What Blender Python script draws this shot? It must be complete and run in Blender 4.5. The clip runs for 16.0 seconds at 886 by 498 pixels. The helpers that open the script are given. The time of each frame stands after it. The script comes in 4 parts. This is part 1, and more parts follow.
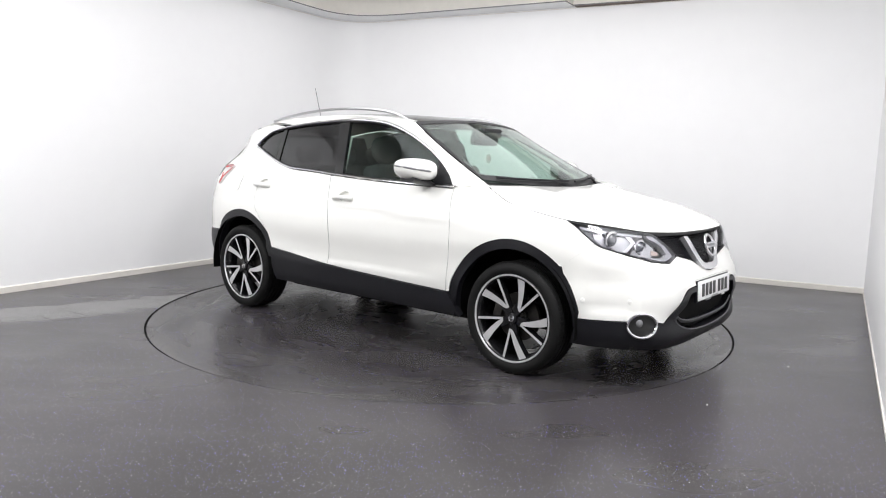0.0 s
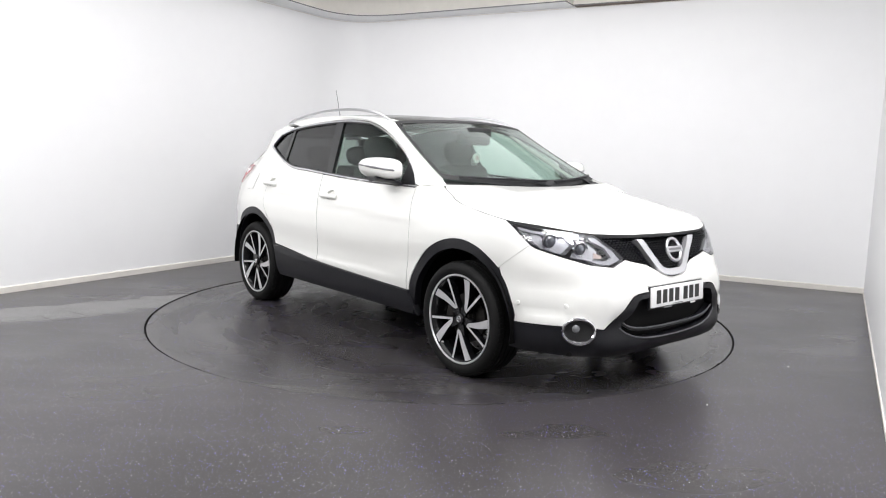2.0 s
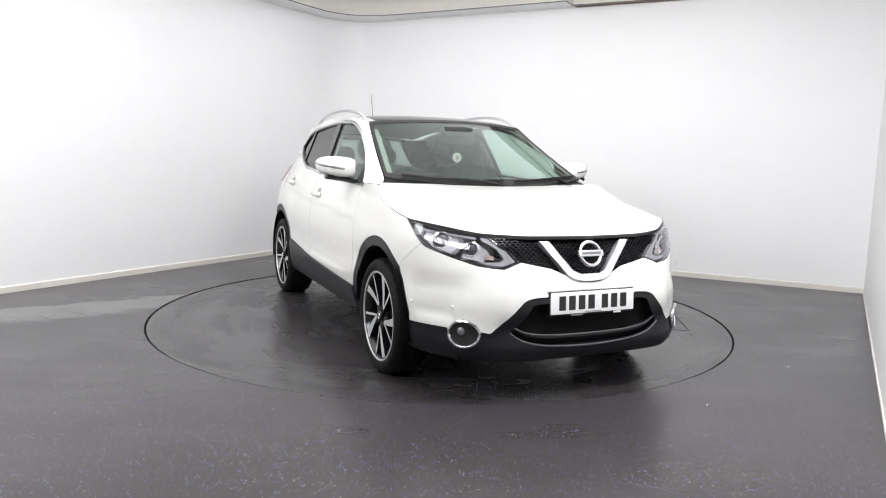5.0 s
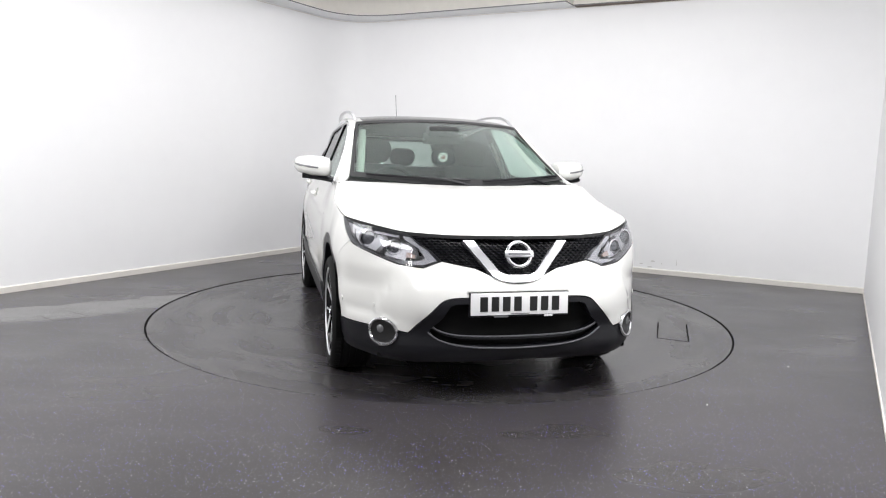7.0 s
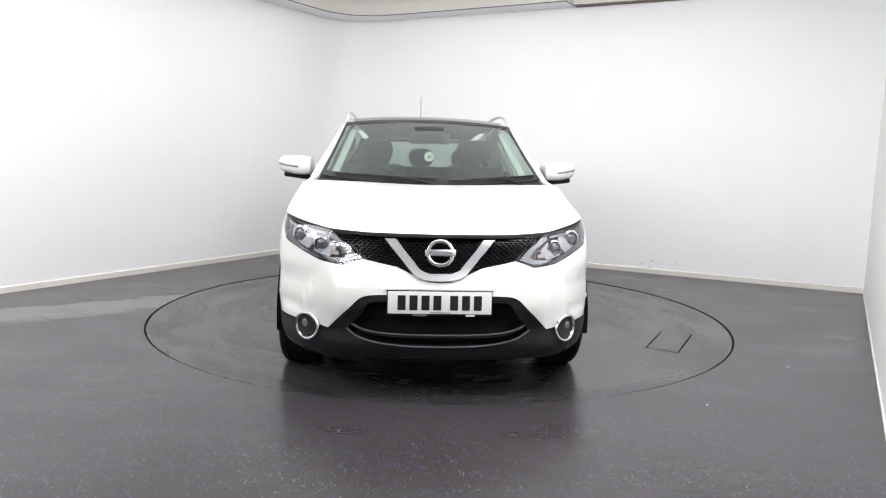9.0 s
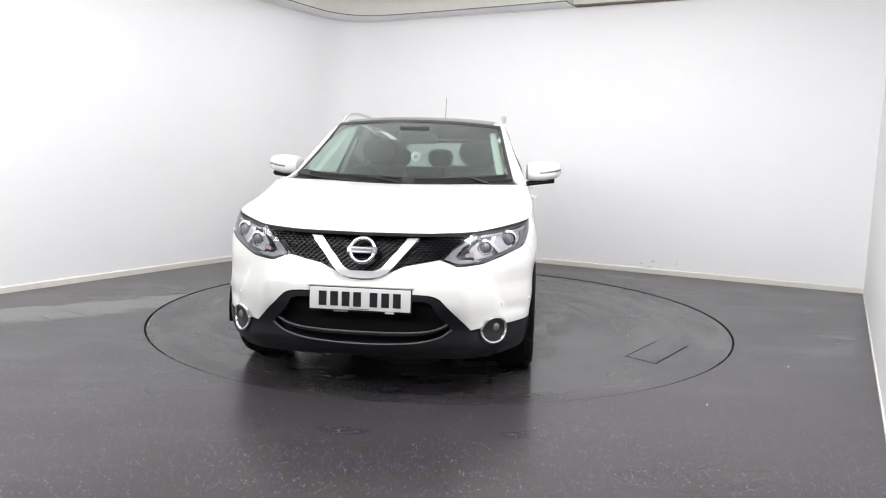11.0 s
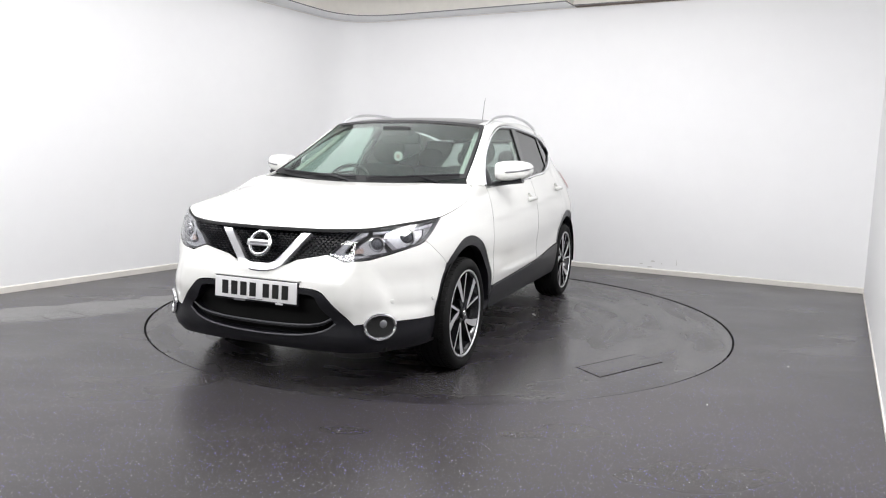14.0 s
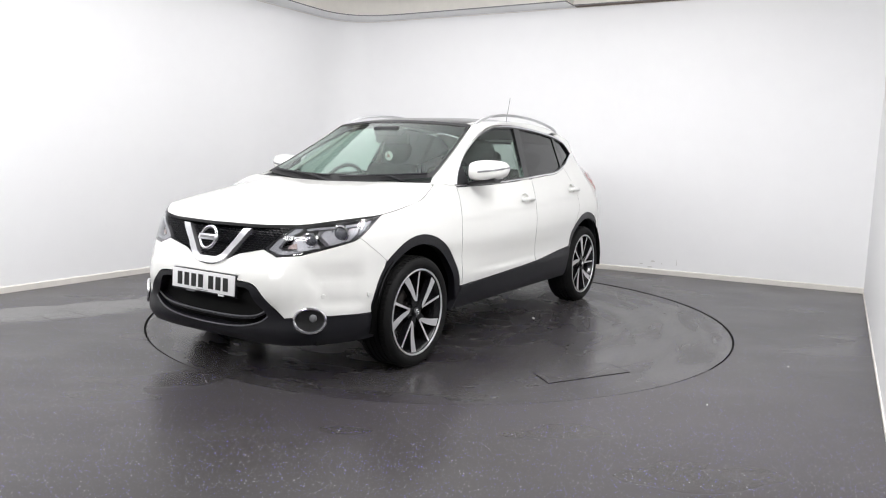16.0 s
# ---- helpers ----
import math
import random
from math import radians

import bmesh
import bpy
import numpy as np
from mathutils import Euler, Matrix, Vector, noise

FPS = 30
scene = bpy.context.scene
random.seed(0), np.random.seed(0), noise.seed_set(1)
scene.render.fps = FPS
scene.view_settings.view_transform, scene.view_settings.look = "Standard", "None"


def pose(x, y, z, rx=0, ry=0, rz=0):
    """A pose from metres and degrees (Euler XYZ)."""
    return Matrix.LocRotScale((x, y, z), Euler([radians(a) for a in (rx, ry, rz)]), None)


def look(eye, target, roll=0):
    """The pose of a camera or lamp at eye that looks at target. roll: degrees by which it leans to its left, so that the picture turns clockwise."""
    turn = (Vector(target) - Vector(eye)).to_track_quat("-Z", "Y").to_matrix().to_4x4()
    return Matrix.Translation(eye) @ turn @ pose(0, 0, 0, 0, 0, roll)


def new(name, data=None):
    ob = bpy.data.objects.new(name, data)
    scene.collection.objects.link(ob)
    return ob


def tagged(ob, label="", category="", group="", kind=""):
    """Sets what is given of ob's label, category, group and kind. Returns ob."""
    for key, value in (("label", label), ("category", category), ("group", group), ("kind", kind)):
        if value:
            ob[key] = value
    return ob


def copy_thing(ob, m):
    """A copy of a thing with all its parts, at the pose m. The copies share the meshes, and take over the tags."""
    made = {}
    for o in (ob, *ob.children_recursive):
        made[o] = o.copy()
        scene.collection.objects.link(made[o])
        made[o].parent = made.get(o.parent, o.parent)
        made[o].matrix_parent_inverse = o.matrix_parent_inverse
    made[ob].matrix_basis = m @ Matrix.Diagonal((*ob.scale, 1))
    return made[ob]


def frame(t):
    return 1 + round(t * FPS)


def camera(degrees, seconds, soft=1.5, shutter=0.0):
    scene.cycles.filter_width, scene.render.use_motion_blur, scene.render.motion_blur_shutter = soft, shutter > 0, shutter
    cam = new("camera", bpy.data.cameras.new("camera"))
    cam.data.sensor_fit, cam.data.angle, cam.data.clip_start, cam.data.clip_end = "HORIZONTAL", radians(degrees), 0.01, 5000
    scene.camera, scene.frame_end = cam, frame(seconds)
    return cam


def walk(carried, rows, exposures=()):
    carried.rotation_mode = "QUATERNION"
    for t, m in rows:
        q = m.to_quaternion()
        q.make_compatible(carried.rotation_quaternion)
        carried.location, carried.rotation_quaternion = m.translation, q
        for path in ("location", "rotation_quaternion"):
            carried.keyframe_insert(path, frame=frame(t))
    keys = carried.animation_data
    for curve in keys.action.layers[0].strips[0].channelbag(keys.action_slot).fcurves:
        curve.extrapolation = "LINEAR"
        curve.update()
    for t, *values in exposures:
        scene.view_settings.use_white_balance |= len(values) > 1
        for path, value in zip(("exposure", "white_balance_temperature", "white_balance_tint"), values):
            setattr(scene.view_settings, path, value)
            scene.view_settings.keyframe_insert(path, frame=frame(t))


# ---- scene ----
from mathutils.geometry import delaunay_2d_cdt

# The camera stands still on its stand.
cam = camera(63.26, 16.0, soft=1.1)
EYE = (0.0, -5.8275, 1.267)
PITCH, YAW, ROLL = -7.367, 0.108, 1.505
AIM = (EYE[0] + math.sin(radians(YAW)) * math.cos(radians(PITCH)),
       EYE[1] + math.cos(radians(YAW)) * math.cos(radians(PITCH)),
       EYE[2] + math.sin(radians(PITCH)))
walk(cam, [(0, look(EYE, AIM, ROLL)), (16, look(EYE, AIM, ROLL))], [(0, 0.0), (16, 0.0)])

# Light: area lamps added out of view to set the brightness, dim room behind.
world = bpy.data.worlds.new("world")
scene.world = world
world.use_nodes = True
world.node_tree.nodes["Background"].inputs[0].default_value = (1, 1, 1, 1)
world.node_tree.nodes["Background"].inputs[1].default_value = 0.05
ROOM = 27.2  # degrees by which the room is turned against the camera
E1 = Vector((math.cos(radians(-ROOM)), math.sin(radians(-ROOM)), 0))
E2 = Vector((-math.sin(radians(ROOM)), -math.cos(radians(ROOM)), 0))
CORNER = Vector((-1.355, 4.21, 0))


def room(a, b, z=0.0):
    """A place a metres along the back wall and b metres from it."""
    p = CORNER + E1 * a + E2 * b
    return Vector((p.x, p.y, z))


def area_lamp(a, b, la, lb, watts, z=2.98):
    d = bpy.data.lights.new("unseen_lamp", "AREA")
    d.shape, d.size, d.size_y, d.energy = "RECTANGLE", la, lb, watts
    d.color = (1.0, 0.995, 1.01)
    ob = new("unseen_lamp", d)
    ob.matrix_basis = Matrix.Translation(room(a, b, z)) @ pose(0, 0, 0, 0, 0, -ROOM)
    return ob


# The last, a wide overhead panel, is added for the bonnet and windscreen.
for a, b, la, lb, w, tilt, z in ((1.1, 6.4, 2.4, 2.0, 96, 46, 2.98), (5.7, 5.3, 1.2, 1.7, 135, 46, 2.98), (3.0, 9.0, 3.5, 0.8, 105, 46, 2.98), (2.9, 3.4, 4.6, 5.0, 125, 0, 3.2)):
    area_lamp(a, b, la, lb, w, z).matrix_basis @= pose(0, 0, 0, tilt, 0, 0)


# ---- materials ----
def material(name, color, rough=0.5, metal=0.0, coat=0.0, scale=0.0, amount=0.0, bump=0.0, bump_scale=80.0, spec=0.5, rough_var=0.0):
    """A principled surface with colour drift at two scales and a fine relief."""
    m = bpy.data.materials.new(name)
    m.use_nodes = True
    nt, b = m.node_tree, m.node_tree.nodes["Principled BSDF"]
    b.inputs["Base Color"].default_value = (*color, 1)
    b.inputs["Roughness"].default_value, b.inputs["Metallic"].default_value = rough, metal
    b.inputs["Coat Weight"].default_value, b.inputs["Coat Roughness"].default_value = coat, 0.04
    b.inputs["Specular IOR Level"].default_value = spec
    co = nt.nodes.new("ShaderNodeTexCoord")
    if amount:
        n1, n2 = nt.nodes.new("ShaderNodeTexNoise"), nt.nodes.new("ShaderNodeTexNoise")
        n1.inputs["Scale"].default_value, n2.inputs["Scale"].default_value = scale, scale * 9
        n1.inputs["Detail"].default_value = n2.inputs["Detail"].default_value = 5
        add = nt.nodes.new("ShaderNodeMath")
        add.operation = "MULTIPLY_ADD"
        add.inputs[1].default_value = 0.35
        ramp = nt.nodes.new("ShaderNodeMapRange")
        ramp.inputs["From Min"].default_value, ramp.inputs["From Max"].default_value = 0.4, 0.95
        ramp.inputs["To Min"].default_value, ramp.inputs["To Max"].default_value = 1 - amount, 1 + amount * 0.4
        mul = nt.nodes.new("ShaderNodeVectorMath")
        mul.operation = "SCALE"
        mul.inputs[0].default_value = color
        for n in (n1, n2):
            nt.links.new(co.outputs["Object"], n.inputs["Vector"])
        nt.links.new(n2.outputs["Fac"], add.inputs[0])
        nt.links.new(n1.outputs["Fac"], add.inputs[2])
        nt.links.new(add.outputs[0], ramp.inputs["Value"])
        nt.links.new(ramp.outputs[0], mul.inputs["Scale"])
        nt.links.new(mul.outputs[0], b.inputs["Base Color"])
        if rough_var:
            rr = nt.nodes.new("ShaderNodeMapRange")
            rr.inputs["From Min"].default_value, rr.inputs["From Max"].default_value = 0.4, 0.95
            rr.inputs["To Min"].default_value, rr.inputs["To Max"].default_value = rough - rough_var, rough + rough_var
            nt.links.new(add.outputs[0], rr.inputs["Value"])
            nt.links.new(rr.outputs[0], b.inputs["Roughness"])
    if bump:
        n3, bp = nt.nodes.new("ShaderNodeTexNoise"), nt.nodes.new("ShaderNodeBump")
        n3.inputs["Scale"].default_value, n3.inputs["Detail"].default_value = bump_scale, 3
        bp.inputs["Strength"].default_value, bp.inputs["Distance"].default_value = bump, 0.002
        nt.links.new(co.outputs["Object"], n3.inputs["Vector"])
        nt.links.new(n3.outputs["Fac"], bp.inputs["Height"])
        nt.links.new(bp.outputs[0], b.inputs["Normal"])
    return m


def glass(name, tint, gloss=1.0, rough=0.0, base=0.035):
    """A thin pane: clear or tinted, with the mirror gloss of glass."""
    m = bpy.data.materials.new(name)
    m.use_nodes = True
    nt = m.node_tree
    nt.nodes.remove(nt.nodes["Principled BSDF"])
    tr, gl, fr, mx = (nt.nodes.new("ShaderNode" + k) for k in ("BsdfTransparent", "BsdfGlossy", "LayerWeight", "MixShader"))
    tr.inputs[0].default_value = (*tint, 1)
    gl.inputs["Roughness"].default_value = rough
    gl.inputs[0].default_value = (gloss, gloss, gloss, 1)
    fr.inputs[0].default_value = 0.5
    pw, sc = nt.nodes.new("ShaderNodeMath"), nt.nodes.new("ShaderNodeMath")
    pw.operation, pw.inputs[1].default_value = "POWER", 5.0
    sc.operation, sc.inputs[1].default_value, sc.inputs[2].default_value = "MULTIPLY_ADD", 0.7, base
    nt.links.new(fr.outputs["Facing"], pw.inputs[0])
    nt.links.new(pw.outputs[0], sc.inputs[0])
    nt.links.new(sc.outputs[0], mx.inputs[0])
    nt.links.new(tr.outputs[0], mx.inputs[1])
    nt.links.new(gl.outputs[0], mx.inputs[2])
    nt.links.new(mx.outputs[0], nt.nodes["Material Output"].inputs[0])
    return m


def floor_material(name, scuffs, swirl=False):
    """Dark safety vinyl: pale and bluish flecks, uneven gloss, streaky scuffs with painted wet sheen."""
    m = bpy.data.materials.new(name)
    m.use_nodes = True
    nt, b = m.node_tree, m.node_tree.nodes["Principled BSDF"]
    N, L = nt.nodes.new, nt.links.new
    co = N("ShaderNodeTexCoord")

    def noise_of(scale, detail=4, stretch=None):
        n = N("ShaderNodeTexNoise")
        n.inputs["Scale"].default_value, n.inputs["Detail"].default_value = scale, detail
        if stretch:
            mp = N("ShaderNodeMapping")
            mp.inputs["Scale"].default_value = stretch
            mp.inputs["Rotation"].default_value = (0, 0, radians(8))
            L(co.outputs["Object"], mp.inputs["Vector"])
            L(mp.outputs[0], n.inputs["Vector"])
        else:
            L(co.outputs["Object"], n.inputs["Vector"])
        return n.outputs["Fac"]

    def ranged(v, a, c, lo, hi):
        r = N("ShaderNodeMapRange")
        for k, x in zip(("From Min", "From Max", "To Min", "To Max"), (a, c, lo, hi)):
            r.inputs[k].default_value = x
        L(v, r.inputs["Value"])
        return r.outputs[0]

    def mixed(f, c1, c2):
        x = N("ShaderNodeMix")
        x.data_type = "RGBA"
        L(f, x.inputs["Factor"])
        for k, c in ((6, c1), (7, c2)):
            if isinstance(c, tuple):
                x.inputs[k].default_value = (*c, 1)
            else:
                L(c, x.inputs[k])
        return x.outputs[2]

    # The disc's darker base colour takes in the car's dark reflection.
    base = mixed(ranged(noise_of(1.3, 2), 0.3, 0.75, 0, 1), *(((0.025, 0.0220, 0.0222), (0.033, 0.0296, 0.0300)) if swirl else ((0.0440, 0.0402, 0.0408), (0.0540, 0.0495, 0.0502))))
    # Pale streaks paint both scuffs and wet reflections, strongest towards -x.
    streak = ranged(noise_of(1.6, 3, (0.8, 4.0, 1)), 0.5, 0.78, 0, scuffs)
    sep = N("ShaderNodeSeparateXYZ")
    L(co.outputs["Object"], sep.inputs[0])
    scuff_sheen = N("ShaderNodeMath")
    scuff_sheen.operation = "MULTIPLY"
    L(streak, scuff_sheen.inputs[0])
    L(ranged(sep.outputs[0], -3.2, 0.5, 1, 0.12), scuff_sheen.inputs[1])
    base = mixed(scuff_sheen.outputs[0], base, (0.085, 0.083, 0.082))
    for scale, cut, colour in ((60, 0.145, (0.70, 0.70, 0.76)), (72, 0.19, (0.20, 0.18, 0.72)), (105, 0.18, (0.27, 0.26, 0.42)), (90, 0.20, (0.17, 0.145, 0.13))):
        v = N("ShaderNodeTexVoronoi")
        v.inputs["Scale"].default_value = scale
        L(co.outputs["Object"], v.inputs["Vector"])
        dot = ranged(v.outputs["Distance"], cut * 0.8, cut, 1, 0)
        pick = N("ShaderNodeSeparateColor")
        L(v.outputs["Color"], pick.inputs[0])
        few = ranged(pick.outputs[0], 0.55, 0.75, 0, 1)
        both = N("ShaderNodeMath")
        both.operation = "MULTIPLY"
        L(dot, both.inputs[0])
        L(few, both.inputs[1])
        base = mixed(both.outputs[0], base, colour)
    if swirl:  # arcs left by mopping and tyres as the disc turns
        ln, at, cb = N("ShaderNodeVectorMath"), N("ShaderNodeMath"), N("ShaderNodeCombineXYZ")
        ln.operation, at.operation = "LENGTH", "ARCTAN2"
        L(co.outputs["Object"], ln.inputs[0])
        L(sep.outputs[1], at.inputs[0])
        L(sep.outputs[0], at.inputs[1])
        L(ln.outputs["Value"], cb.inputs[0])
        L(at.outputs[0], cb.inputs[1])
        mp = N("ShaderNodeMapping")
        mp.inputs["Scale"].default_value = (3.2, 1.6, 1)
        L(cb.outputs[0], mp.inputs["Vector"])
        sw = N("ShaderNodeTexNoise")
        sw.inputs["Scale"].default_value, sw.inputs["Detail"].default_value, sw.inputs["Distortion"].default_value = 1.6, 4, 0.7
        L(mp.outputs[0], sw.inputs["Vector"])
        patchy = ranged(sw.outputs["Fac"], 0.36, 0.74, 0, 0.85)
        base = mixed(patchy, base, (0.066, 0.063, 0.063))
    else:  # a damp, mopped band beside the turntable, its sheen painted in as paler colour
        band = N("ShaderNodeMath")
        band.operation = "MULTIPLY_ADD"
        band.inputs[1].default_value = -0.65
        L(sep.outputs[0], band.inputs[0])
        L(sep.outputs[1], band.inputs[2])
        wob = N("ShaderNodeMath")
        wob.operation = "MULTIPLY_ADD"
        wob.inputs[1].default_value = 0.5
        L(noise_of(1.8, 4, (0.6, 2.2, 1)), wob.inputs[0])
        L(band.outputs[0], wob.inputs[2])
        up, down = ranged(wob.outputs[0], 2.05, 2.11, 1, 0), ranged(wob.outputs[0], 1.42, 1.66, 0, 1)
        patch_ = N("ShaderNodeMath")
        patch_.operation = "MULTIPLY"
        L(up, patch_.inputs[0])
        L(down, patch_.inputs[1])
        side = N("ShaderNodeMath")
        side.operation = "MULTIPLY"
        L(patch_.outputs[0], side.inputs[0])
        L(ranged(sep.outputs[0], -2.0, -1.6, 1.0, 0), side.inputs[1])
        patchy = side.outputs[0]
        base = mixed(patchy, base, (0.130, 0.127, 0.126))
    L(base, b.inputs["Base Color"])
    rough = N("ShaderNodeMath")
    rough.operation = "SUBTRACT"
    L(ranged(noise_of(1.2, 2), 0.25, 0.8, 0.26, 0.36), rough.inputs[0])
    L(ranged(noise_of(1.1, 2, (0.7, 2.6, 1)), 0.5, 0.75, 0, 0.05), rough.inputs[1])
    gloss = N("ShaderNodeMath")
    gloss.operation = "MULTIPLY_ADD"
    gloss.inputs[1].default_value = -0.10
    L(patchy, gloss.inputs[0])
    L(rough.outputs[0], gloss.inputs[2])
    L(gloss.outputs[0], b.inputs["Roughness"])
    bp = N("ShaderNodeBump")
    bp.inputs["Strength"].default_value, bp.inputs["Distance"].default_value = 0.12, 0.001
    L(noise_of(260, 2), bp.inputs["Height"])
    L(bp.outputs[0], b.inputs["Normal"])
    b.inputs["Specular IOR Level"].default_value = 0.5 if swirl else 0.38
    return m


WALL = material("white_wall_paint", (0.88, 0.88, 0.885), 0.55, scale=0.7, amount=0.03, bump=0.1, bump_scale=60)
SKIRT = material("cream_skirting_paint", (0.76, 0.73, 0.68), 0.45, scale=2.0, amount=0.1, bump=0.1)
CEIL = material("grey_ceiling_board", (0.55, 0.55, 0.53), 0.8, scale=3.0, amount=0.15, bump=0.2, bump_scale=30)
BROWN = material("brown_edge_board", (0.16, 0.12, 0.10), 0.7, scale=4, amount=0.2)
FLOOR = floor_material("dark_fleck_vinyl", 0.7)
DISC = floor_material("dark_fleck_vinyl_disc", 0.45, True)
SCUFF = material("pale_floor_scuff", (0.45, 0.44, 0.43), 0.5, scale=20, amount=0.3)
SEAM_SHADE = material("seam_shade", (0.06, 0.06, 0.06), 0.8, scale=8, amount=0.2)
GRIME = material("grey_wall_smudge", (0.68, 0.67, 0.65), 0.7, scale=30, amount=0.2)
GAP = material("black_joint", (0.012, 0.012, 0.012), 0.7, scale=8, amount=0.2)
PAINT = material("white_pearl_paint", (0.765, 0.765, 0.735), 0.32, coat=1.0, scale=5, amount=0.015, spec=0.5)
CLAD = material("grained_black_plastic", (0.0075, 0.0075, 0.0100), 0.40, scale=9, amount=0.2, bump=0.2, bump_scale=420, spec=0.38)
GLOSS = material("gloss_black_plastic", (0.008, 0.008, 0.009), 0.16, coat=0.15, scale=6, amount=0.15)
SHELL = material("black_underbody", (0.006, 0.006, 0.006), 0.8, scale=7, amount=0.3, spec=0.2)
CHROME = material("bright_chrome", (0.82, 0.82, 0.84), 0.12, 1.0, scale=9, amount=0.05)
VEE = material("satin_chrome", (0.66, 0.66, 0.68), 0.24, 0.6, scale=9, amount=0.05)
MESH = material("black_mesh_plastic", (0.006, 0.006, 0.009), 0.30, scale=9, amount=0.2, spec=0.30)
PRINT = material("black_screen_print", (0.012, 0.012, 0.013), 0.4, scale=12, amount=0.15, spec=0.2)
SATIN = material("satin_silver", (0.62, 0.62, 0.64), 0.28, 1.0, scale=9, amount=0.06)
ALLOY = material("machined_alloy", (0.72, 0.72, 0.73), 0.38, 0.65, scale=25, amount=0.08, bump=0.05, bump_scale=500)
RUBBER = material("tyre_rubber", (0.006, 0.006, 0.006), 0.7, scale=14, amount=0.25, bump=0.2, bump_scale=150, spec=0.22)
STEEL = material("brake_disc_steel", (0.05, 0.047, 0.044), 0.45, 0.8, scale=18, amount=0.25)
CLOTH = material("dark_seat_cloth", (0.022, 0.022, 0.024), 0.9, scale=20, amount=0.3, bump=0.4, bump_scale=300)
TRIM = material("dark_dash_plastic", (0.020, 0.020, 0.021), 0.55, scale=12, amount=0.2, bump=0.2, bump_scale=350)
BLIND = material("grey_roof_blind", (0.085, 0.085, 0.08), 0.9, scale=15, amount=0.1, bump=0.2, bump_scale=300)
EDGE_GLINT = material("edge_highlight_grey", (0.11, 0.11, 0.12), 0.35, scale=12, amount=0.2)
LETTER_AND_SHADE = material("grey_print_and_shade", (0.16, 0.16, 0.17), 0.4, scale=30, amount=0.1)
LINING = material("pale_roof_lining", (0.50, 0.49, 0.46), 0.9, scale=15, amount=0.08, bump=0.2, bump_scale=300)
REFLECT = material("lamp_reflector", (0.36, 0.365, 0.38), 0.5, 0.6, scale=25, amount=0.12)
LAMPGREY = material("lamp_grey_bezel", (0.20, 0.203, 0.21), 0.3, 0.3, scale=15, amount=0.15)
SURROUND = material("lamp_surround_silver", (0.50, 0.505, 0.52), 0.38, 0.4, scale=25, amount=0.1)
BOWL = material("lamp_bowl_grey", (0.24, 0.243, 0.25), 0.36, 0.25, scale=22, amount=0.15)
DRL = material("frosted_light_guide", (0.34, 0.345, 0.36), 0.45, coat=0.1, scale=30, amount=0.05)
AMBER = material("amber_lamp_lens", (0.46, 0.37, 0.33), 0.25, scale=20, amount=0.1)
LAMPWHITE = material("pale_lamp_lens", (0.60, 0.56, 0.56), 0.2, coat=0.6, scale=10, amount=0.1)
RED = material("red_tail_lens", (0.45, 0.02, 0.025), 0.15, coat=0.8, scale=10, amount=0.1)
PLATE = material("white_plate_plastic", (0.80, 0.80, 0.80), 0.3, scale=8, amount=0.03)
INK = material("black_print", (0.012, 0.012, 0.012), 0.4, scale=20, amount=0.1)
ROSE = material("faded_rose_print", (0.42, 0.24, 0.22), 0.5, scale=60, amount=0.3)
PALE = material("pale_disc_print", (0.72, 0.71, 0.68), 0.5, scale=60, amount=0.15)
CLEAR = glass("windscreen_glass", (0.80, 0.88, 0.845), base=0.022)
BACKGLASS = glass("rear_window_glass", (0.66, 0.68, 0.67), base=0.03)
DARK = glass("privacy_glass", (0.30, 0.30, 0.31), base=0.065)
LENS = glass("lamp_cover", (0.95, 0.95, 0.96))
LENSGLASS = material("projector_glass", (0.11, 0.115, 0.13), 0.06, 0.2, coat=1.0, scale=30, amount=0.2)


# ---- mesh helpers ----
def part(name, bm, mat, parent=None, label="", smooth=40):
    """Links a bmesh as one mesh object, under its thing or part."""
    me = bpy.data.meshes.new(name)
    bmesh.ops.recalc_face_normals(bm, faces=bm.faces)
    bm.to_mesh(me)
    bm.free()
    for mm in (mat if isinstance(mat, (list, tuple)) else [mat]):
        me.materials.append(mm)
    if smooth:
        me.shade_smooth()
        me.set_sharp_from_angle(angle=radians(smooth))
    ob = new(name, me)
    ob.parent = parent
    return tagged(ob, label)


def box(bm, centre, size, bevel=0.0, turn=None, seg=2):
    m = Matrix.Translation(centre) @ (turn or Matrix()) @ Matrix.Diagonal((*size, 1))
    geom = bmesh.ops.create_cube(bm, size=1, matrix=m)["verts"]
    if bevel:
        edges = list({e for v in geom for e in v.link_edges})
        bmesh.ops.bevel(bm, geom=edges, offset=bevel, segments=seg, affect="EDGES", profile=0.6)
    return bm


def prism(bm, loop, offset, index=0):
    """A solid between a closed loop of points and the same loop moved by offset."""
    a = [bm.verts.new(p) for p in loop]
    b = [bm.verts.new(Vector(p) + Vector(offset)) for p in loop]
    faces = [bm.faces.new(a), bm.faces.new(b[::-1])]
    n = len(a)
    for i in range(n):
        f = bm.faces.new((a[i], b[i], b[(i + 1) % n], a[(i + 1) % n]))
        f.material_index = index
    return faces


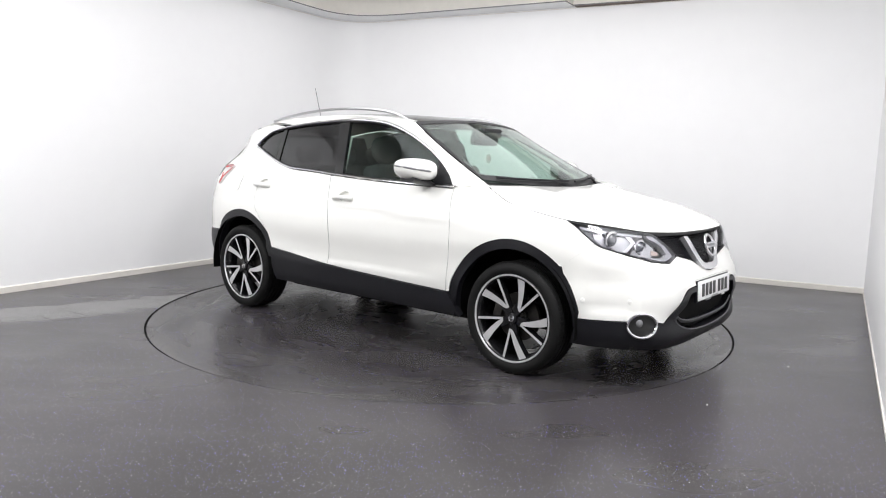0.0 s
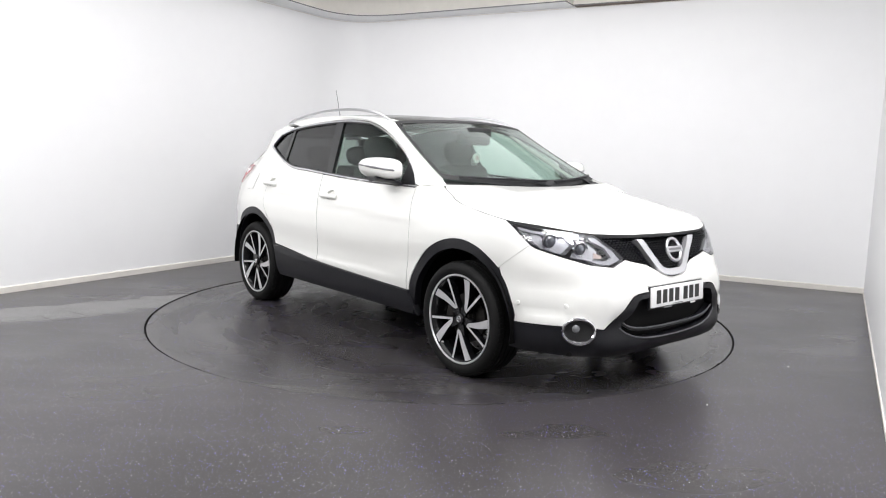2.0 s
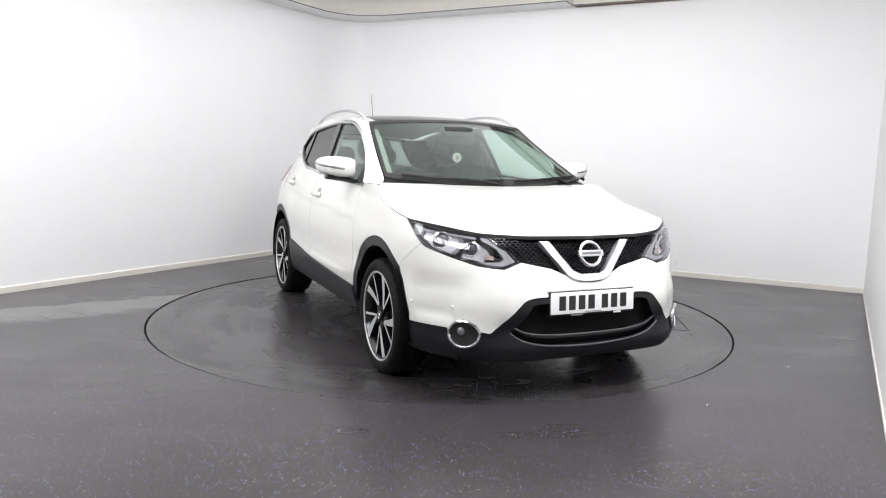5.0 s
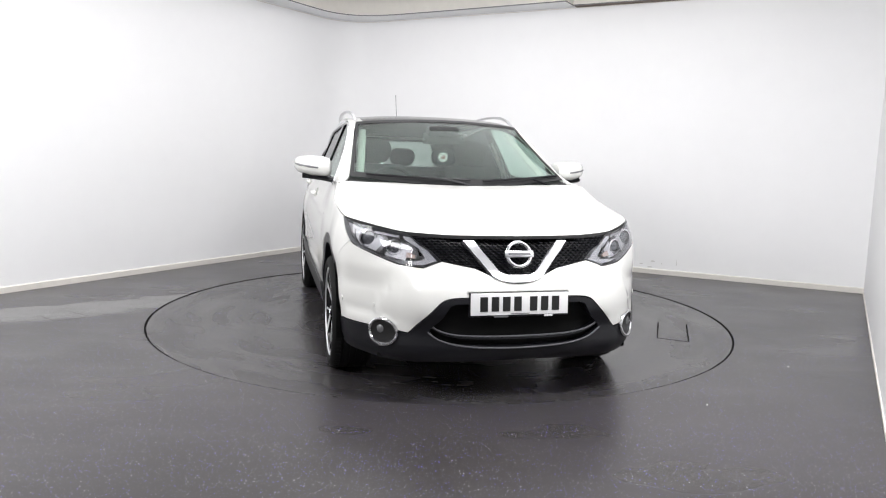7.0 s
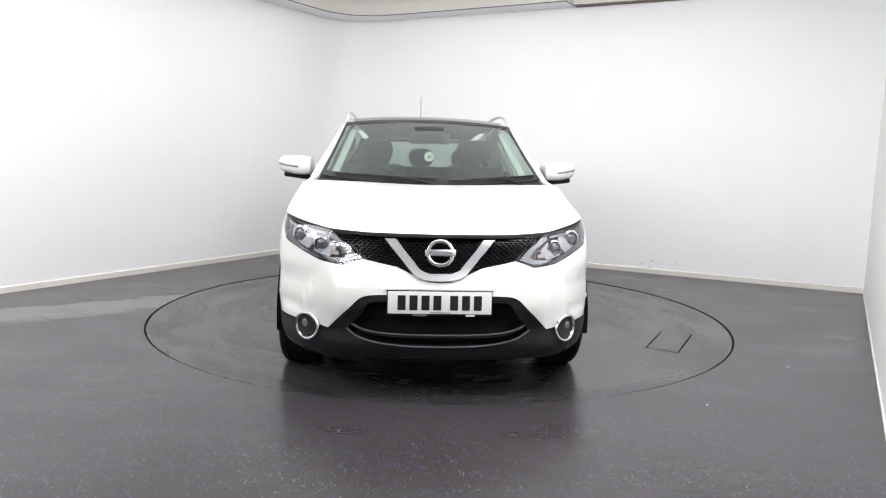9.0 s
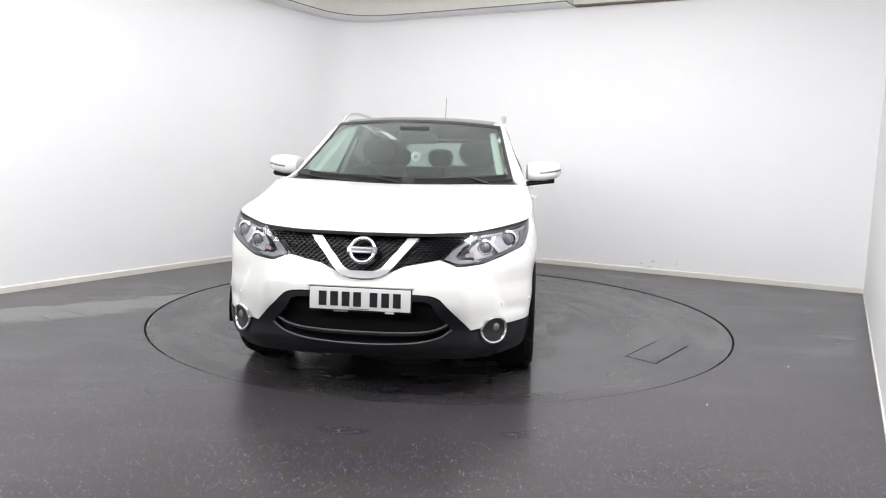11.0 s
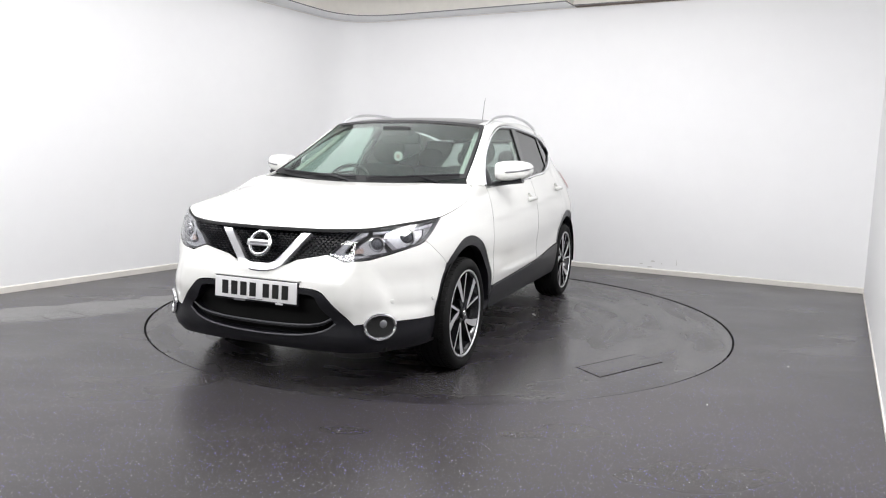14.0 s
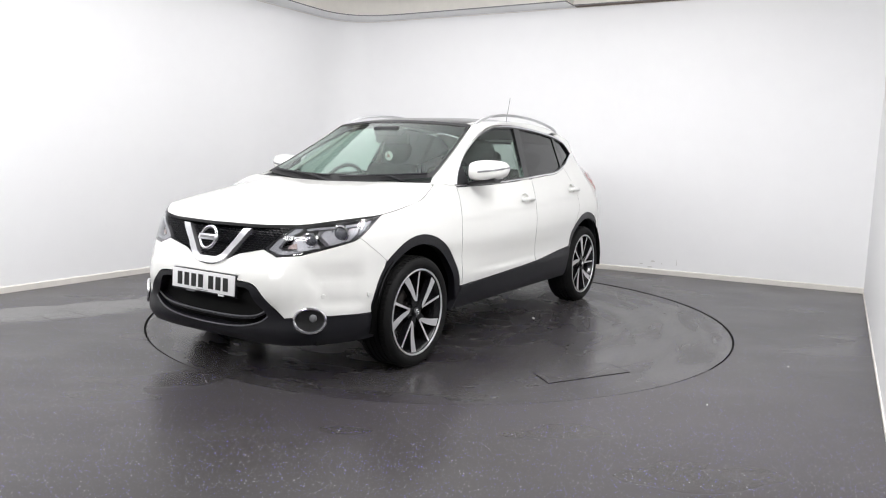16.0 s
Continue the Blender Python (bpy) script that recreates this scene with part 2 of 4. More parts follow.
def lathe(bm, profile, n=64, axis="Y", closed=False):
    """Turns a profile of (radius, along) about an axis."""
    rings = []
    for r, h in profile:
        ring = []
        for i in range(n):
            a = 2 * math.pi * i / n
            c, s = r * math.cos(a), r * math.sin(a)
            ring.append(bm.verts.new((c, h, s) if axis == "Y" else (h, c, s) if axis == "X" else (c, s, h)))
        rings.append(ring)
    pairs = list(zip(rings, rings[1:])) + ([(rings[-1], rings[0])] if closed else [])
    for p, q in pairs:
        for i in range(n):
            j = (i + 1) % n
            bm.faces.new((p[i], p[j], q[j], q[i]))
    if not closed:
        bm.faces.new(rings[0])
        bm.faces.new(rings[-1][::-1])
    return bm


def tube(bm, path, r, n=8, closed=False, flat=1.0, up=(0, 0, 1)):
    """A round or flattened bar along a path."""
    path = [Vector(p) for p in path]
    rings = []
    for i, p in enumerate(path):
        a = path[i - 1] if (i or closed) else p
        b = path[(i + 1) % len(path)] if (i < len(path) - 1 or closed) else p
        t = (b - a).normalized()
        s = t.cross(Vector(up)).normalized()
        w = s.cross(t).normalized()
        rr = r[i] if isinstance(r, list) else r
        rings.append([bm.verts.new(p + s * rr * math.cos(2 * math.pi * k / n) + w * rr * flat * math.sin(2 * math.pi * k / n)) for k in range(n)])
    for p, q in list(zip(rings, rings[1:])) + ([(rings[-1], rings[0])] if closed else []):
        for k in range(n):
            bm.faces.new((p[k], p[(k + 1) % n], q[(k + 1) % n], q[k]))
    if not closed:
        bm.faces.new(rings[0][::-1])
        bm.faces.new(rings[-1])
    return bm


def spline(xs, ys):
    """A smooth curve through (x, y), held at its ends."""
    m = np.gradient(np.array(ys, float), np.array(xs, float)).tolist()

    def f(x):
        x = min(max(x, xs[0]), xs[-1])
        i = min(max(bisect_right(xs, x) - 1, 0), len(xs) - 2)
        h = xs[i + 1] - xs[i]
        t = (x - xs[i]) / h
        return ((2 * t ** 3 - 3 * t * t + 1) * ys[i] + (t ** 3 - 2 * t * t + t) * h * m[i]
                + (3 * t * t - 2 * t ** 3) * ys[i + 1] + (t ** 3 - t * t) * h * m[i + 1])
    return f


def bisect_right(xs, x):
    lo, hi = 0, len(xs)
    while lo < hi:
        mid = (lo + hi) // 2
        if x < xs[mid]:
            hi = mid
        else:
            lo = mid + 1
    return lo


def curve(pts, per=6):
    """A smooth open run through the points (Catmull-Rom), in two or three dimensions."""
    out = []
    k = len(pts)
    for i in range(k - 1):
        p0, p1, p2, p3 = (Vector(pts[min(max(j, 0), k - 1)]) for j in (i - 1, i, i + 1, i + 2))
        for s in range(per):
            t = s / per
            out.append(0.5 * (2 * p1 + (p2 - p0) * t + (2 * p0 - 5 * p1 + 4 * p2 - p3) * t * t + (3 * p1 - p0 - 3 * p2 + p3) * t ** 3))
    out.append(Vector(pts[-1]))
    return [tuple(p) for p in out]


def arc(cu, cz, r, a0, a1, n=24, ru=None):
    """A run along a circle in a surface's own coordinates; degrees from the rear, over the top to the front."""
    ru = ru or r
    return [(cu + ru * math.cos(radians(a0 + (a1 - a0) * i / n)), cz + r * math.sin(radians(a0 + (a1 - a0) * i / n))) for i in range(n + 1)]


def dense(loop, step):
    out = []
    for (a, b), (c, d) in zip(loop, loop[1:] + loop[:1]):
        n = max(1, int(math.hypot(c - a, d - b) / step + 0.5))
        out += [(a + (c - a) * i / n, b + (d - b) * i / n) for i in range(n)]
    clean = []
    for p in out:
        if not clean or math.hypot(p[0] - clean[-1][0], p[1] - clean[-1][1]) > 1e-4:
            clean.append(p)
    return clean


def shrunk(loop, gap):
    area = sum(a * d - c * b for (a, b), (c, d) in zip(loop, loop[1:] + loop[:1]))
    s = 1 if area > 0 else -1
    out = []
    n = len(loop)
    for i, (x, y) in enumerate(loop):
        (a, b), (c, d) = loop[i - 1], loop[(i + 1) % n]
        tx, ty = c - a, d - b
        l = math.hypot(tx, ty) or 1
        out.append((x - s * ty / l * gap, y + s * tx / l * gap))
    return out


def inside(x, y, loops):
    """Even-odd test of many points against loops."""
    hit = np.zeros(len(x), bool)
    for loop in loops:
        p = np.array(loop)
        q = np.roll(p, -1, 0)
        for (a, b), (c, d) in zip(p, q):
            if b != d:
                hit ^= ((b > y) != (d > y)) & (x < (c - a) * (y - b) / (d - b) + a)
    return hit


def sheet(loops, step, gap):
    """Triangles that fill a region of a surface's own coordinates."""
    loops = [dense([tuple(p[:2]) for p in l], step * 0.6) for l in loops]
    loops = [shrunk(l, gap if i == 0 else -gap) for i, l in enumerate(loops)]
    allp = np.array([p for l in loops for p in l])
    lo, hi = allp.min(0), allp.max(0)
    gx, gy = np.meshgrid(np.arange(lo[0] + step / 3, hi[0], step), np.arange(lo[1] + step / 3, hi[1], step))
    gx, gy = gx.ravel(), gy.ravel()
    ok = inside(gx, gy, loops)
    gx, gy = gx[ok], gy[ok]
    if len(gx):
        far = np.ones(len(gx), bool)
        for p in allp:
            far &= (gx - p[0]) ** 2 + (gy - p[1]) ** 2 > (0.45 * step) ** 2
        gx, gy = gx[far], gy[far]
    verts, edges, k = [], [], 0
    for l in loops:
        edges += [(k + i, k + (i + 1) % len(l)) for i in range(len(l))]
        verts += [Vector(p) for p in l]
        k += len(l)
    verts += [Vector((a, b)) for a, b in zip(gx, gy)]
    v, e, f, *_ = delaunay_2d_cdt(verts, edges, [], 0, 1e-6)
    c = np.array([[sum(v[i][0] for i in t) / 3, sum(v[i][1] for i in t) / 3] for t in f])
    keep = inside(c[:, 0], c[:, 1], loops)
    tris = []
    for t, k in zip(f, keep):
        if k:
            (ax, ay), (bx, by), (cx, cy) = (v[i] for i in t)
            tris.append(t if (bx - ax) * (cy - ay) - (cx - ax) * (by - ay) > 0 else t[::-1])
    return [(p[0], p[1]) for p in v], tris


def panel(name, loops, fn, mat, parent, off=0.0, thick=0.012, step=0.045, gap=0.002, label="", bowl=False, solid=False, rim=True):
    """A panel cut out of the surface fn(a, b): its skin off metres out, with edges that turn in by thick. bowl: the skin lies at the
    bottom of the edges instead. solid: it also has a back."""
    if not isinstance(loops[0], list):
        loops = [loops]
    uv, tris = sheet(loops, step, gap)
    e = 1.5e-3
    base, nor = [], []
    for a, b in uv:
        p = Vector(fn(a, b))
        n = (Vector(fn(a + e, b)) - Vector(fn(a - e, b))).cross(Vector(fn(a, b + e)) - Vector(fn(a, b - e)))
        n.normalize()
        base.append(p)
        nor.append(n)
    n0 = len(uv)
    top = [p + q * (off - (thick if bowl else 0)) for p, q in zip(base, nor)]
    low = [p + q * (off - (0 if bowl else thick)) for p, q in zip(base, nor)]
    count = {}
    for t in tris:
        for i in range(3):
            k = (t[i], t[(i + 1) % 3])
            if (k[1], k[0]) in count:
                count.pop((k[1], k[0]))
            else:
                count[k] = 1
    faces = [tuple(t) for t in tris]
    nf = len(faces)
    faces += [(b, a, a + n0, b + n0) for a, b in count]
    if solid:
        faces += [(c + n0, b + n0, a + n0) for a, b, c in tris]
    me = bpy.data.meshes.new(name)
    me.from_pydata(top + low, [], faces)
    me.materials.append(mat)
    if mat is PAINT and rim:  # panel edges are painted dark for the shade inside the seams
        me.materials.append(SEAM_SHADE)
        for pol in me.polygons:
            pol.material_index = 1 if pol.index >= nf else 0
    me.shade_smooth()
    me.update()
    loopn = []
    for pol in me.polygons:
        fnorm = pol.normal.copy()
        for i in pol.vertices:
            loopn.append(tuple(nor[i]) if pol.index < nf else tuple(-nor[i - n0]) if (solid and pol.index >= nf + len(count)) else tuple(fnorm))
    me.normals_split_custom_set(loopn)
    ob = new(name, me)
    ob.parent = parent
    return tagged(ob, label)


def patch(name, fn, na, nb, mat, parent, a=(0, 1), b=(0, 1), thick=0.01, label=""):
    """A curved sheet fn(a, b) with thickness, over a grid."""
    bm = bmesh.new()
    P0 = [[Vector(fn(a[0] + (a[1] - a[0]) * i / na, b[0] + (b[1] - b[0]) * j / nb)) for j in range(nb + 1)] for i in range(na + 1)]
    top = [[bm.verts.new(p) for p in row] for row in P0]
    low = []
    for i in range(na + 1):
        row = []
        for j in range(nb + 1):
            da = P0[min(i + 1, na)][j] - P0[max(i - 1, 0)][j]
            db = P0[i][min(j + 1, nb)] - P0[i][max(j - 1, 0)]
            n = da.cross(db)
            row.append(bm.verts.new(P0[i][j] - (n.normalized() if n.length > 1e-12 else Vector()) * thick))
        low.append(row)
    for i in range(na):
        for j in range(nb):
            bm.faces.new((top[i][j], top[i + 1][j], top[i + 1][j + 1], top[i][j + 1]))
            bm.faces.new((low[i][j + 1], low[i + 1][j + 1], low[i + 1][j], low[i][j]))
    ring = [(i, 0) for i in range(na)] + [(na, j) for j in range(nb)] + [(i, nb) for i in range(na, 0, -1)] + [(0, j) for j in range(nb, 0, -1)]
    for (i, j), (k, l) in zip(ring, ring[1:] + ring[:1]):
        bm.faces.new((top[k][l], top[i][j], low[i][j], low[k][l]))
    return part(name, bm, mat, parent, label, smooth=35)


# ---- the room ----
def upright(name, a, b, height, mat, thick=0.12, z=0.0, out=0.0, cap=None):
    """A wall or board that stands along a to b; its room side is the right hand of the way."""
    a, b = Vector((*a[:2], 0)), Vector((*b[:2], 0))
    d = (b - a).normalized()
    n = Vector((-d.y, d.x, 0))
    bm = bmesh.new()
    pts = [a + n * out, b + n * out, b + n * (out + thick), a + n * (out + thick)]
    prism(bm, [p + Vector((0, 0, z)) for p in pts], (0, 0, height))
    return tagged(part(name, bm, mat, None, "", 0), kind="structure")


LEFT_END = (-6.88, -4.93)
BACK_R = (4.267, 1.32)
RIGHT_END = (1.62, -3.49)
dl = (Vector(LEFT_END) - CORNER.xy).normalized()
db = (Vector(BACK_R) - CORNER.xy).normalized()
cut = 0.60
c_l, c_b = CORNER.xy + dl * cut, CORNER.xy + db * cut
bend = [tuple((1 - t) ** 2 * c_l + 2 * t * (1 - t) * CORNER.xy + t * t * c_b) for t in [i / 12 for i in range(13)]]


def bent_board(name, run, height, mat, thick, z=0.0, out=0.0, round_top=0.0):
    """One board along a run of plan points, its room side on the right hand."""
    bm = bmesh.new()
    prof = [(out, z), (out, z + height - round_top), (out + round_top, z + height), (out + thick, z + height), (out + thick, z)]
    rings = []
    for i, p in enumerate(run):
        a, b = Vector(run[max(i - 1, 0)]), Vector(run[min(i + 1, len(run) - 1)])
        d = (b - a).normalized()
        n = Vector((-d.y, d.x))
        rings.append([bm.verts.new((p[0] + n.x * o, p[1] + n.y * o, h)) for o, h in prof])
    for q, r in zip(rings, rings[1:]):
        for k in range(len(prof)):
            bm.faces.new((q[k], q[(k + 1) % len(prof)], r[(k + 1) % len(prof)], r[k]))
    bm.faces.new(rings[0])
    bm.faces.new(rings[-1][::-1])
    return tagged(part(name, bm, mat, None, "", 30), kind="structure")


WALL_TOP = 3.01
bent_board("wall_1", [LEFT_END, *bend, BACK_R], WALL_TOP + 0.6, WALL, 0.12)
upright("wall_2", BACK_R, RIGHT_END, WALL_TOP + 0.6, WALL)
upright("wall_3", RIGHT_END, (3.5, -4.45), WALL_TOP + 0.6, WALL)
upright("wall_4", (3.5, -4.45), (1.0, -9.0), WALL_TOP + 0.6, WALL)
upright("wall_5", (1.0, -9.0), LEFT_END, WALL_TOP + 0.6, WALL)
bent_board("baseboard_1", [LEFT_END, *bend, BACK_R], 0.058, SKIRT, 0.02, 0.0, -0.016, 0.008)
bent_board("trim", [LEFT_END, *bend, BACK_R], 0.007, SKIRT, 0.02, WALL_TOP - 0.016, -0.004)
upright("baseboard_2", BACK_R, RIGHT_END, 0.02, SKIRT, 0.02, 0.0, -0.008)

# Soffit with a round-cornered recess, grey boards above it.
def rounded(a0, a1, b0, b1, r, n=10):
    out = []
    for ca, cb, s in ((a0 + r, b0 + r, 180), (a1 - r, b0 + r, 270), (a1 - r, b1 - r, 0), (a0 + r, b1 - r, 90)):
        out += [(ca + r * math.cos(radians(s + 90 * i / n)), cb + r * math.sin(radians(s + 90 * i / n))) for i in range(n + 1)]
    return out


recess = [(0.205, 9.2), (0.205, 3.0)] + curve([(0.205, 1.5), (0.21, 1.10), (0.25, 0.72), (0.41, 0.455), (0.66, 0.345), (0.98, 0.295), (1.8, 0.30)], 5)
recess += [(3.17, 0.33), (3.18, 0.09), (5.95, 0.05), (5.95, 9.2)]
room_plan = [(-1.2, -1.0), (8.5, -1.0), (8.5, 13.5), (-1.2, 13.5)]
tagged(panel("ceiling", [room_plan, recess], lambda a, b: room(a, b, WALL_TOP + 0.03), WALL, None, off=0.03, thick=0.03, step=0.6, gap=0), kind="structure")
bpy.data.objects["ceiling"].data.flip_normals()
bm = bmesh.new()
prism(bm, [room(a, b, 3.26) for a, b in room_plan], (0, 0, 0.1))
tagged(part("ceiling", bm, CEIL, None, "", 0), kind="structure")
bm = bmesh.new()
lip = [room(a, b, WALL_TOP - 0.004) for a, b in recess]
lip2 = [room(a, b, WALL_TOP - 0.004) for a, b in shrunk(recess, 0.012)]
va, vb = [bm.verts.new(p) for p in lip], [bm.verts.new(p) for p in lip2]
vc, vd = [bm.verts.new(p + Vector((0, 0, 0.24))) for p in lip], [bm.verts.new(p + Vector((0, 0, 0.24))) for p in lip2]
for i in range(len(lip)):
    j = (i + 1) % len(lip)
    for q, r in ((va, vb), (vb, vd), (vd, vc), (vc, va)):
        bm.faces.new((q[i], q[j], r[j], r[i]))
tagged(part("trim", bm, SKIRT, None, "", 30), kind="structure")
bm = bmesh.new()  # solid grey strip painted for the shadow line along the edge of the recess
va, vb = ([bm.verts.new(room(a, b, WALL_TOP - 0.006)) for a, b in shrunk(recess, g)] for g in (0.012, 0.019))
vc, vd = ([bm.verts.new(v.co + Vector((0, 0, 0.011))) for v in q] for q in (va, vb))
for i in range(len(lip)):
    j = (i + 1) % len(lip)
    for q, r in ((va, vb), (vb, vd), (vd, vc), (vc, va)):
        bm.faces.new((q[i], q[j], r[j], r[i]))
tagged(part("trim", bm, LETTER_AND_SHADE, None, "", 30), kind="structure")
bm = bmesh.new()
prism(bm, [room(a, b, WALL_TOP - 0.012) for a, b in ((3.2, 0.02), (4.6, 0.02), (4.6, 0.09), (3.2, 0.09))], (0, 0, 0.008))
tagged(part("trim", bm, BROWN, None, "", 0), kind="structure")

# Floor with a round opening for the turntable.
RT = 2.246
ring = [(RT * math.cos(2 * math.pi * i / 160), RT * math.sin(2 * math.pi * i / 160)) for i in range(160)]
hole = [(p[0] * 1.0065, p[1] * 1.0065) for p in ring]


FLOOR_HATCH = [(-3.04, -0.52), (-2.81, -0.70), (-2.62, -0.53), (-2.90, -0.345)]
tagged(panel("floor", [[(-9, -10), (7, -10), (7, 7), (-9, 7)], hole, FLOOR_HATCH], lambda a, b: (a, b, 0.0), FLOOR, None, thick=0.03, step=0.9, gap=0), kind="structure")
bm = bmesh.new()
prism(bm, [(-9, -10, -0.2), (7, -10, -0.2), (7, 7, -0.2), (-9, 7, -0.2)], (0, 0, 0.16))
tagged(part("floor", bm, GAP, None, "", 0), kind="structure")
cover = panel("access_cover", FLOOR_HATCH, lambda a, b: (a, b, 0.0), FLOOR, None, thick=0.04, step=0.2, gap=0.006)
tagged(cover, "dark vinyl access cover set flush in the floor", "access cover")

# Black sleeve added to keep the lit side of the open joint dark.
bm = bmesh.new()
lathe(bm, [(RT * 1.0062, -0.038), (RT * 1.0062, -0.0012), (RT * 1.0064, -0.0012), (RT * 1.0064, -0.038)], 160, "Z", True)
part("joint_liner", bm, GAP, bpy.data.objects["floor"], "black edge of the round joint")

turntable = tagged(new("turntable"), "round dark grey vinyl turntable flush with the floor", "turntable")
DISC_HATCH = [(1.085, 1.355), (1.23, 1.53), (.715, 1.84), (.60, 1.65)]
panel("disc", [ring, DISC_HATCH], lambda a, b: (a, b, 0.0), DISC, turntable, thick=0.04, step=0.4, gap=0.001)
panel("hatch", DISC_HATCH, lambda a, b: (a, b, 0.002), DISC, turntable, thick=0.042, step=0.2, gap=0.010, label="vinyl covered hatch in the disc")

# Faint smudges low on the back wall.
wall = bpy.data.objects["wall_1"]
for along, h, w, t in ((4.49, .145, .006, .075), (4.23, .143, .05, .014), (4.10, .105, .04, .012), (4.20, .075, .06, .010), (4.33, .12, .012, .012)):
    d = Vector(BACK_R) - CORNER.xy
    d.normalize()
    q = CORNER.xy + d * along
    n = Vector((d.y, -d.x))
    bm = bmesh.new()
    pts = [q + d * (w / 2 * math.cos(i * .7)) for i in range(9)]
    loop = [Vector((pts[i].x + n.x * .0012, pts[i].y + n.y * .0012, h + t / 2 * math.sin(i * .7))) for i in range(9)]
    prism(bm, loop, (-n.x * .0008, -n.y * .0008, 0))
    part("smudge", bm, GRIME, wall, "faint grey smudge", 0)


# ---- the car: surfaces ----
# x forward, y to its left, z up; the origin lies midway between the axles on the ground.
PLAN = [(2.162, 0), (2.161, .2), (2.152, .41), (2.118, .568), (2.055, .662), (1.96, .752), (1.80, .855), (1.6, .889), (1.323, .894),
        (.8, .900), (0, .903), (-.8, .901), (-1.323, .894), (-1.7, .856), (-1.98, .745), (-2.11, .55), (-2.15, .3), (-2.16, 0)]
ways = [0.0]
for (a, b), (c, d) in zip(PLAN, PLAN[1:]):
    ways.append(ways[-1] + math.hypot(a - c, b - d))
U = ways[-1]
plan_x, plan_y = spline(ways, [p[0] for p in PLAN]), spline(ways, [p[1] for p in PLAN])
FRONT = spline([.15, .2, .28, .38, .56, .65, .75, .85, .9, .97, 1.1], [.12, .06, -.004, 0, 0, .022, .055, .092, .13, .24, .6])
SIDE = spline([.15, .2, .3, .43, .5, .62, .75, .85, .95, 1.0, 1.08, 1.2, 1.35, 1.5, 1.6],
              [.11, .08, .03, .010, .003, .008, 0, .01, .042, .06, .095, .145, .21, .275, .32])
REAR = spline([.15, .3, .42, .5, .7, .95, 1.08, 1.15, 1.25, 1.35, 1.45, 1.6], [.2, .10, .02, 0, .01, .03, .045, .09, .26, .40, .50, .60])


def ease(a, b, x):
    t = min(max((x - a) / (b - a), 0), 1)
    return t * t * (3 - 2 * t)


def skin(u, z):
    """The body's outside: u metres round the plan from the nose (left side positive, and on past the tail), at height z."""
    s = 1 if u >= 0 else -1
    u = abs(u)
    if u > U:
        u, s = 2 * U - u, -s
    x, y, e = plan_x(u), plan_y(u), 1e-3
    tx, ty = plan_x(min(u + e, U)) - plan_x(max(u - e, 0)), plan_y(min(u + e, U)) - plan_y(max(u - e, 0))
    l = math.hypot(tx, ty)
    nx, ny = ty / l, -tx / l
    if u < 1e-4 or u > U - 1e-4:
        nx, ny = (1, 0) if u < 1 else (-1, 0)
    wf, wr = 1 - ease(.5, 1.25, u), ease(U - 1.1, U - .5, u)
    d = wf * FRONT(z) + wr * REAR(z) + (1 - wf - wr) * SIDE(z)
    d += .010 * ease(1.9, 2.4, u) * (1 - ease(3.4, 3.9, u)) * ease(.47, .52, z) * (1 - ease(.52, .66, z))
    k = (.60 - z) * .5  # inset facet of the bumper's corner
    d += .013 * ease(.66 + k, .74 + k, u) * (1 - ease(.92, 1.08, u)) * ease(.42, .47, z) * (1 - ease(.60, .70, z))
    c = .865 + .044 * (u - 2.05)  # crease below the door handles
    d += .007 * (1 - ease(c - .03, c + .02, z)) * ease(c - .25, c - .03, z) * ease(1.75, 2.1, u) * (1 - ease(3.7, 4.1, u))
    d -= .020 * (1 - ease(.49, .59, u)) * ease(.40, .50, z) * (1 - ease(.60, .70, z))
    d -= .022 * ease(1.15, 1.55, u) * (1 - ease(1.7, 2.3, u)) * ease(.86, 1.02, z)
    if x < -.9 and z > 1.0:
        d += .1 * (x + .9) ** 2 * min((z - 1.0) / .3, 1) * (1 - wr)
    return Vector((x - nx * d, s * (y - ny * d), z))


hood_z = spline([.9, 1.15, 1.4, 1.633, 1.8, 2.0, 2.06, 2.12, 2.2], [1.13, 1.092, 1.05, 1.005, .97, .913, .893, .868, .82])


WING_TOP = [(1.70, 1.080), (1.636, 1.050), (1.547, 1.010), (1.35, .967), (1.165, .937)]


def hood_ridge(x, y):
    return .006 * math.exp(-((y - .5) / .10) ** 2) * ease(1.05, 1.2, x) * (1 - ease(1.75, 2.0, x))


def hood_fall(x, y):
    """How the bonnet falls away to its sides: flat in the middle, rounded at the shoulder."""
    return .844 ** 2.2 * (y / (.844 + .026 * (1 - ease(1.6, 2.0, x)))) ** (4.4 - 2.2 * ease(1.6, 2.0, x))


seam_at = [skin(u, z) for u, z in WING_TOP]
hood_k = spline([1.0] + [p.x for p in seam_at] + [1.83, 2.0, 2.2],
                [.01] + [(hood_z(p.x) + hood_ridge(p.x, p.y) - p.z) / hood_fall(p.x, p.y) for p in seam_at] + [.102, .115, .115])


def hood(x, y):
    y = abs(y)
    return Vector((x, y, hood_z(x) - hood_k(x) * hood_fall(x, y) + hood_ridge(x, y)))


def bonnet(x, y):
    p = hood(x, y)
    return Vector((x, y, p.z))


def screen(s, t):
    lo = Vector((1.18 - .21 * s * s, .735 * s, 1.083 + .045 * s * s))
    hi = Vector((.36 - .07 * s * s, .612 * s, 1.528 - .032 * s * s))
    return lo.lerp(hi, t) + Vector((.5, 0, .86)) * ((.07 - .115 * s * s) * t * (1 - t))


